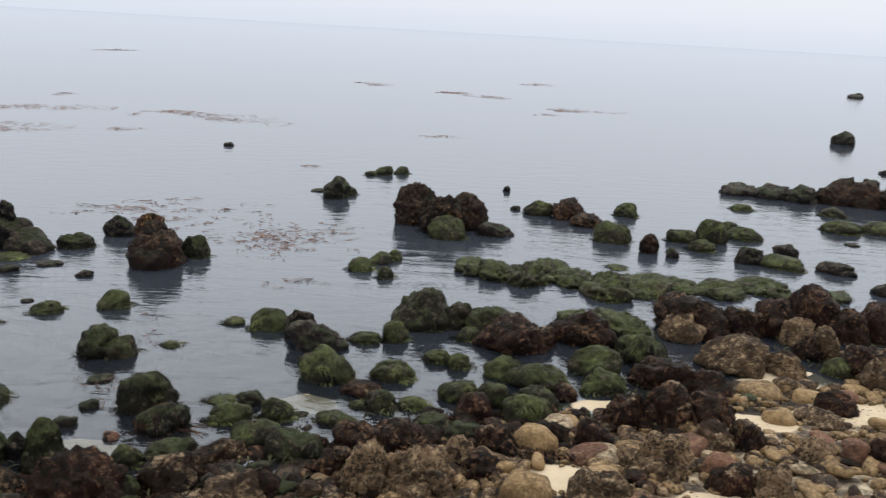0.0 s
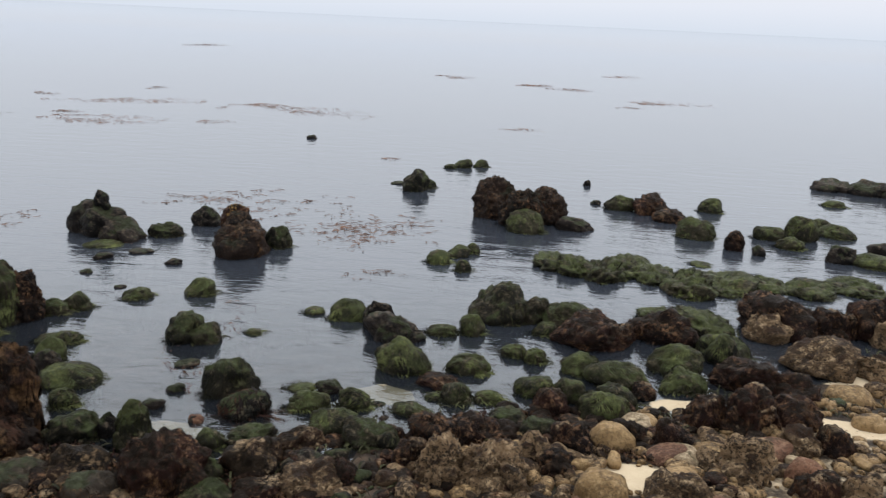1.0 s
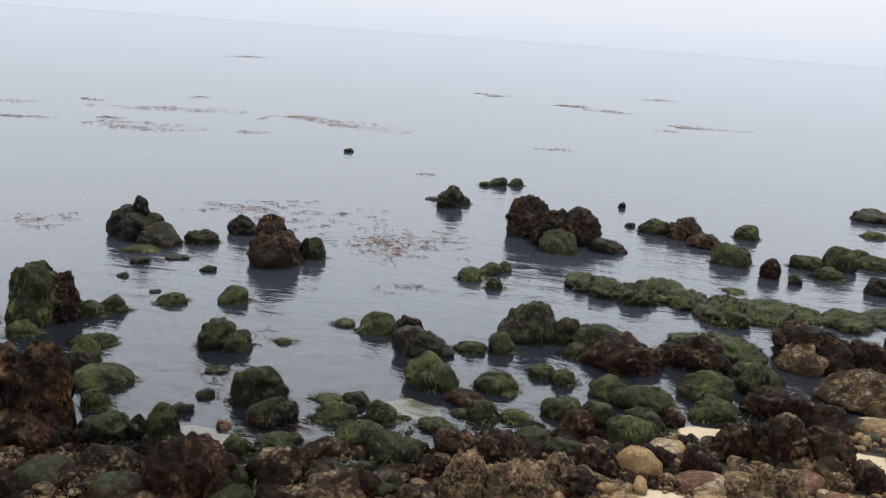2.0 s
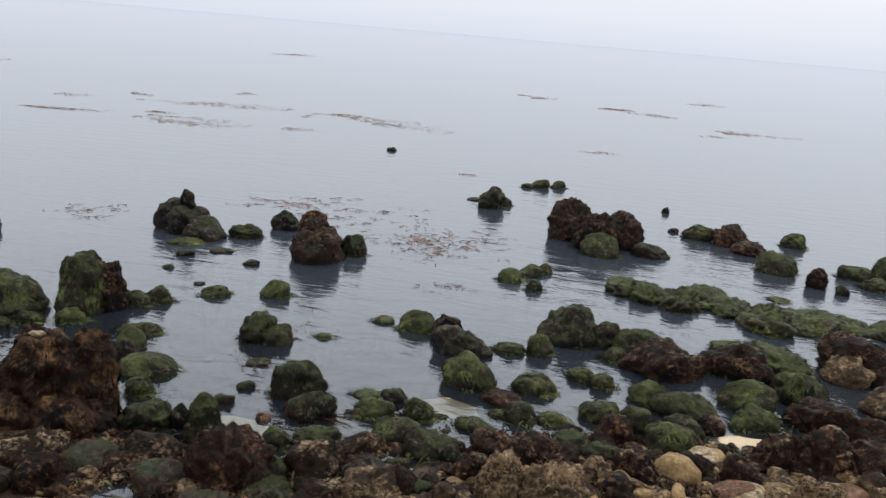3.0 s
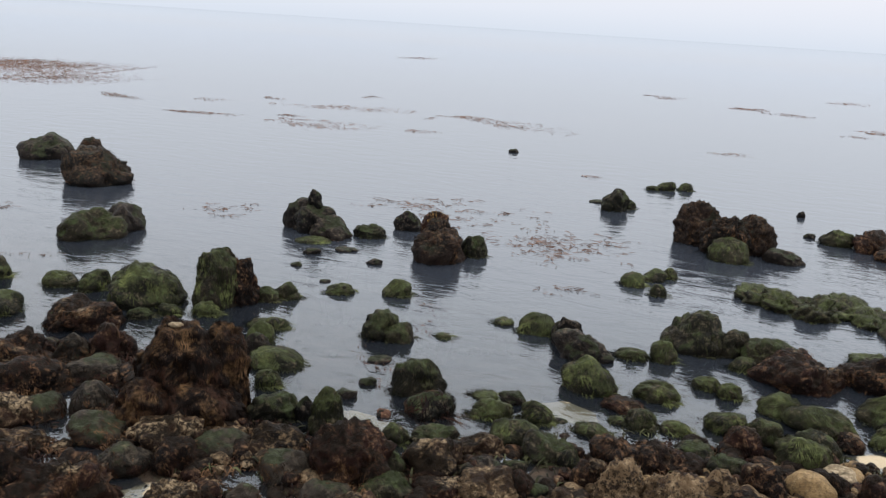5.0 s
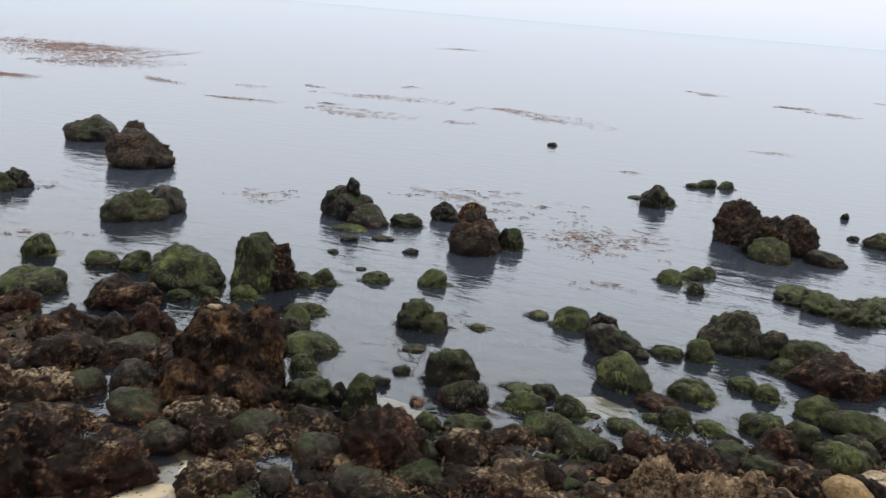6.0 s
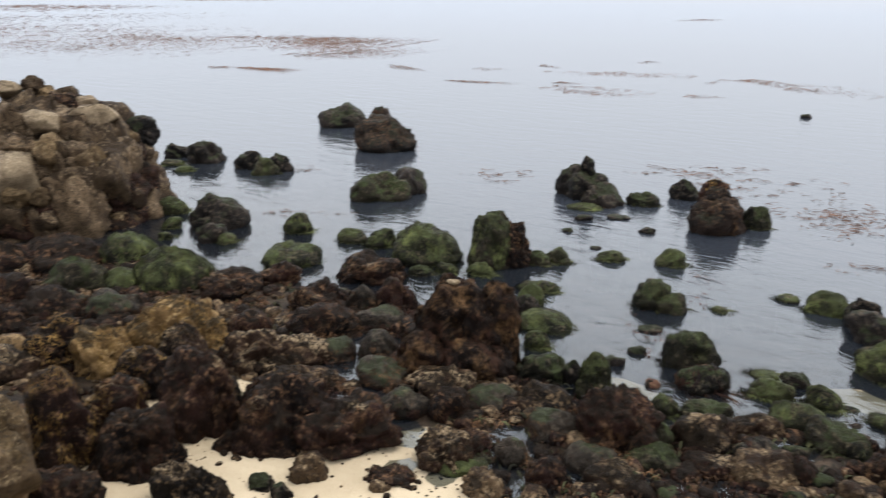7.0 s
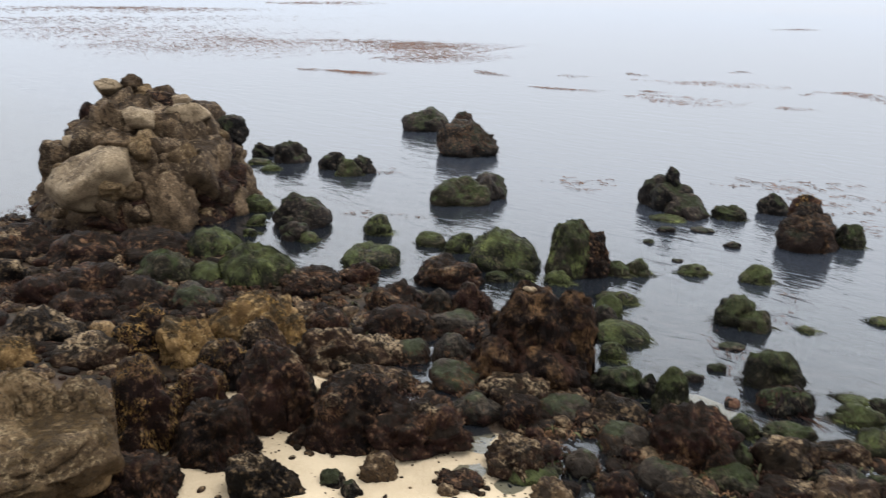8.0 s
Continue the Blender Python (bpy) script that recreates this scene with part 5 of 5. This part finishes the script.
kelp_streak(-30.1, 46.6, -28.0, 46.0, 0.7, 124)
kelp_streak(-23.6, 37.3, -17.9, 38.2, 1.2, 298)
kelp_streak(-24.0, 39.4, -22.3, 39.4, 0.6, 170)
kelp_streak(-21.6, 35.9, -18.3, 36.8, 0.7, 124)
kelp_streak(-16.3, 38.3, -14.5, 39.2, 0.6, 124)
kelp_streak(-17.7, 46.7, -13.0, 46.4, 1.2, 248)
kelp_streak(-15.6, 45.8, -9.0, 44.7, 1.7, 345)
kelp_streak(-17.7, 44.6, -17.0, 44.7, 0.6, 98)
kelp_streak(-26.0, 53.8, -24.5, 53.3, 0.9, 98)
kelp_streak(-58.9, 51.4, -48.4, 54.7, 5.7, 1497)
kelp_streak(-49.4, 43.9, -41.1, 44.8, 3.6, 945)
kelp_streak(-37.4, 40.2, -33.3, 38.8, 0.7, 248)
kelp_streak(-31.8, 42.5, -29.6, 42.7, 0.7, 74)
kelp_streak(-10.3, 80.0, -6.0, 80.0, 1.6, 148)
kelp_streak(-1.8, 74.8, 0.9, 74.2, 1.3, 198)
kelp_streak(0.6, 72.5, 3.9, 70.6, 1.2, 198)
kelp_streak(6.2, 94.2, 10.5, 94.6, 2.0, 124)
kelp_streak(5.0, 58.4, 6.9, 58.7, 0.9, 124)
kelp_streak(6.8, 62.1, 12.3, 64.7, 1.5, 198)
kelp_streak(-2.0, 42.8, 0.1, 43.0, 0.6, 124)
kelp_streak(-51.8, 120.9, -47.3, 119.3, 4.1, 203)
kelp_streak(-1.9, 74.5, 0.9, 73.4, 1.4, 148)
kelp_streak(-134.9, 43.9, -99.6, 54.3, 25.4, 1771)
kelp_streak(-106.6, 38.3, -66.5, 47.2, 14.8, 2046)
kelp_streak(-77.3, 43.3, -53.3, 44.4, 6.6, 1363)
kelp_streak(-68.1, 51.0, -48.6, 55.7, 5.4, 1363)
kelp_streak(-57.2, 47.7, -42.4, 46.7, 4.1, 1089)
kelp_streak(-43.0, 32.5, -38.8, 34.0, 1.0, 680)
kelp_streak(-187.7, 55.0, -153.2, 69.2, 25.2, 815)
kelp_streak(-175.0, 71.0, -142.8, 88.6, 18.1, 815)
kelp_streak(-213.7, 142.3, -184.8, 154.4, 22.1, 407)
kelp_streak(-45.0, 32.3, -43.2, 32.2, 0.7, 203)
kelp_streak(-75.5, 32.9, -53.0, 34.6, 5.9, 1089)
kelp_streak(-84.1, 41.2, -55.8, 42.7, 7.5, 1089)
loose_weed(-4.2, 20.9, 3.9, 3.1, -16, 90)
loose_weed(-4.3, 20.1, 1.8, 1.7, 50, 90)
loose_weed(-7.0, 22.9, 4.8, 3.5, -16, 50)
loose_weed(-10.5, 22.1, 3.0, 2.0, -6, 30)
loose_weed(-13.3, 18.7, 1.5, 0.8, 35, 14)
loose_weed(-3.0, 16.8, 0.8, 0.4, 3, 14)
loose_weed(-5.0, 12.6, 2.3, 0.8, 82, 16)
loose_weed(-4.2, 19.7, 2.0, 2.0, 21, 50)
loose_weed(-3.2, 16.5, 1.7, 0.6, 12, 14)
loose_weed(-5.3, 14.1, 0.8, 0.4, -18, 8)
loose_weed(-5.0, 11.1, 0.9, 0.3, -39, 14)
loose_weed(-13.3, 18.7, 1.3, 0.7, 57, 12)
loose_weed(-20.4, 6.4, 1.2, 0.9, 27, 30)
loose_weed(-14.1, 12.6, 1.2, 0.7, 36, 16)
loose_weed(-5.3, 11.4, 1.5, 0.5, -53, 12)
loose_weed(-9.2, 22.6, 2.4, 0.9, 7, 20)
loose_weed(-9.2, 17.8, 0.9, 0.4, -21, 6)
loose_weed(-4.5, 19.6, 1.9, 2.2, 32, 110)
loose_weed(-2.9, 21.2, 1.4, 1.2, 32, 40)
loose_weed(-5.9, 21.9, 3.0, 3.5, 33, 50)
loose_weed(-9.4, 22.8, 2.5, 1.1, 35, 40)
loose_weed(-13.2, 18.6, 1.5, 1.4, 34, 20)
loose_weed(-5.7, 31.3, 1.4, 1.3, 38, 14)
loose_weed(-3.1, 16.8, 0.8, 0.3, 30, 14)
loose_weed(-4.8, 10.5, 0.3, 0.2, 8, 14)
loose_weed(-8.4, 22.6, 3.3, 1.5, 16, 30)
loose_weed(-18.2, 15.3, 1.8, 0.9, 48, 26)
loose_weed(-14.7, 12.1, 1.1, 1.0, 47, 20)
loose_weed(-13.1, 18.3, 1.3, 1.1, 48, 16)
loose_weed(-6.9, 20.7, 1.8, 3.0, 47, 40)

# ---- cobbles, rubble and weed on the beach ----
def pebble_mesh(style, seed, flat):
    form = FORM[style] if style != "crusted" else (2.4, 0.12, 0.05, 0.03, 0.06)
    lobe = Lobe((0, 0, 0, 1.0, 0.48 + 0.06 * (seed % 6), flat, 0), form, seed)
    return body_of([lobe], 3, "cobble", ROCK[style])


def scatter(rnd, count, box, keep, gap):
    """Places in a box of the plan, apart from one another, where keep() agrees."""
    found, tries = [], 0
    while len(found) < count and tries < count * 60:
        tries += 1
        x, y, r = rnd.uniform(box[0], box[1]), rnd.uniform(box[2], box[3]), rnd.uniform(0, 1)
        if keep(x, y, rnd) and all((x - a) ** 2 + (y - b) ** 2 > (gap * (0.7 + r)) ** 2 for a, b in found[-400:]):
            found.append((x, y))
    return found


def cobbles():
    rnd = np.random.RandomState(11)
    kinds = ["ochre", "tan", "crusted", "crusted", "pale", "tan", "brown", "ochre", "reddish", "crusted"]
    meshes = [(k, pebble_mesh(k, 400 + 9 * i, 0.28 + 0.07 * (i % 4))) for i, k in enumerate(kinds * 2)]
    spots = scatter(rnd, 290, (0.2, 10.5, 6.6, 14.5), lambda x, y, r: 0.25 < float(inland(x, y)) < 6.2 and y > 6.6 and float(sandiness(x, y)) < r.uniform(0.2, 0.9), 0.15)
    for k, (x, y) in enumerate(spots):
        style, me = meshes[rnd.randint(len(meshes))]
        size = rnd.uniform(0.1, 0.24) * (1 + 0.4 * (rnd.uniform() < 0.2))
        ob = new("cobble", me)
        z = float(terrain(np.array(x), np.array(y)))
        ob.matrix_world = pose(x, y, z + size * 0.22, rnd.uniform(-14, 14), rnd.uniform(-14, 14), rnd.uniform(0, 360)) @ Matrix.Diagonal((size, size, size, 1))
        says = {"tan": "rounded tan cobble with dark pits on the sand", "ochre": "smooth ochre cobble on the sand", "pale": "rounded pale grey cobble on the sand", "crusted": "tan cobble with dark specks on the sand", "reddish": "smooth reddish cobble on the sand",
                "brown": "dark brown weedy cobble on the sand"}[style]
        tagged(ob, says, "stone", "beach cobbles")


cobbles()


def rubble(name, label, seed, count, box, reach, style, lo, hi, sand=(0.05, 0.75)):
    """Small stones too many to count, as one mesh."""
    rnd = np.random.RandomState(seed)
    ball, tri = BALL[2]
    x, y = rnd.uniform(box[0], box[1], count * 3), rnd.uniform(box[2], box[3], count * 3)
    s = ashore(x, y)
    ok = (gully(x, y) > 0.17) & (s > reach[0]) & (s < reach[1]) & (sandiness(x, y) < rnd.uniform(sand[0], sand[1], count * 3))
    x, y = x[ok][:count], y[ok][:count]
    z = terrain(x, y)
    shapes = np.array([Lobe((0, 0, 0, 1, 0.62 + 0.03 * (k % 12), 0.45 + 0.05 * (k % 7), 0), FORM[style][:4] + (0.3,), seed * 1000 + k).surface(ball) for k in range(30)])
    m = len(x)
    size = (lo + (hi - lo) * rnd.uniform(0, 1, m) ** 2)[:, None]
    turn = rnd.uniform(0, 6.28, m)[:, None]
    v = shapes[rnd.randint(30, size=m)] * size[:, :, None]
    v = np.stack([v[..., 0] * np.cos(turn) - v[..., 1] * np.sin(turn) + x[:, None], v[..., 0] * np.sin(turn) + v[..., 1] * np.cos(turn) + y[:, None], v[..., 2] + z[:, None] + 0.2 * size], -1)
    f = tri[None] + (np.arange(m) * len(ball))[:, None, None]
    tagged(new(name, mesh_of(name, v.reshape(-1, 3), f.reshape(-1, 3), ROCK[style])), label, "stones", kind="stuff")


rubble("rubble", "small dark weedy stones packed between the boulders", 21, 3000, (-20, 3, 1.5, 12.0), (-0.7, 6.0), "brown", 0.05, 0.19)
rubble("shingle", "small green-filmed stones along the water line", 22, 380, (-14, 8, 6.0, 15.0), (-1.5, 0.8), "darkgreen", 0.05, 0.18)
rubble("pebbles", "small tan pebbles on the sand", 23, 2300, (-1, 11, 6.0, 14.5), (0.1, 6.0), "tan", 0.03, 0.13)
rubble("brown_pebbles", "dark brown pebbles among the cobbles", 24, 800, (-2, 11, 6.0, 14.5), (0.1, 6.0), "crusted", 0.04, 0.15)
rubble("tide_stones", "half-crusted stones lying between the weedy boulders", 25, 1300, (-20, 3, 1.5, 9.0), (0.2, 6.0), "crusted", 0.05, 0.17)
rubble("beach_litter", "scraps of dark weed and stone chips lying on the cream sand", 26, 240, (-8.4, -4.2, 3.0, 6.6), (-0.5, 9.0), "barnacle", 0.012, 0.06, (1.1, 1.2))


def ground_weed(name, label, seed, count, box, reach, kind, length, width):
    """Weed lying over the low ground between the boulders."""
    rnd = np.random.RandomState(seed)
    x, y = rnd.uniform(box[0], box[1], count * 4), rnd.uniform(box[2], box[3], count * 4)
    s = ashore(x, y)
    thick = layered(np.stack([x, y, 0 * x], -1) * 0.8, seed, 3)
    ok = (gully(x, y) > 0.17) & (s > reach[0]) & (s < reach[1]) & (thick > -0.1) & (sandiness(x, y) < 0.25)
    x, y = x[ok][:count], y[ok][:count]
    m, steps = len(x), 5
    head, bend, line = rnd.uniform(0, 6.28, m), rnd.normal(0, 1.0, m), []
    long, wide = rnd.uniform(0.4, 1.2, m) * length, rnd.uniform(0.5, 1.2, m) * width
    up = rnd.uniform(0.01, 0.09, m)
    for k in range(steps):
        z = np.maximum(terrain(x, y), 0.0) + up * (0.2, 0.9, 1.0, 0.7, 0.1)[k]
        half = wide * (0.6, 1, 1, 0.8, 0.2)[k]
        line.append(np.stack([np.stack([x + np.sin(head) * half, y - np.cos(head) * half, z], -1), np.stack([x - np.sin(head) * half, y + np.cos(head) * half, z + half * 0.5], -1)], 1))
        x, y = x + np.cos(head) * long / steps, y + np.sin(head) * long / steps
        head = head + bend / steps
    v = np.stack(line, 1).reshape(-1, 3)
    first = (np.arange(m) * steps * 2)[:, None] + (np.arange(steps - 1) * 2)[None]
    f = np.stack([first, first + 1, first + 3, first + 2], -1).reshape(-1, 4)
    tagged(new(name, mesh_of(name, v, f, FROND[kind])), label, "seaweed", kind="stuff")


ground_weed("weed_mat", "mats of wet brown seaweed between the boulders", 31, 30000, (-20, 2, 1.5, 11.0), (-0.6, 6.0), "wrack", 0.14, 0.010)
ground_weed("green_weed_mat", "dull green weed over the low wet stones", 32, 2600, (-16, 8, 6.0, 15.0), (-0.9, 0.8), "moss", 0.25, 0.013)
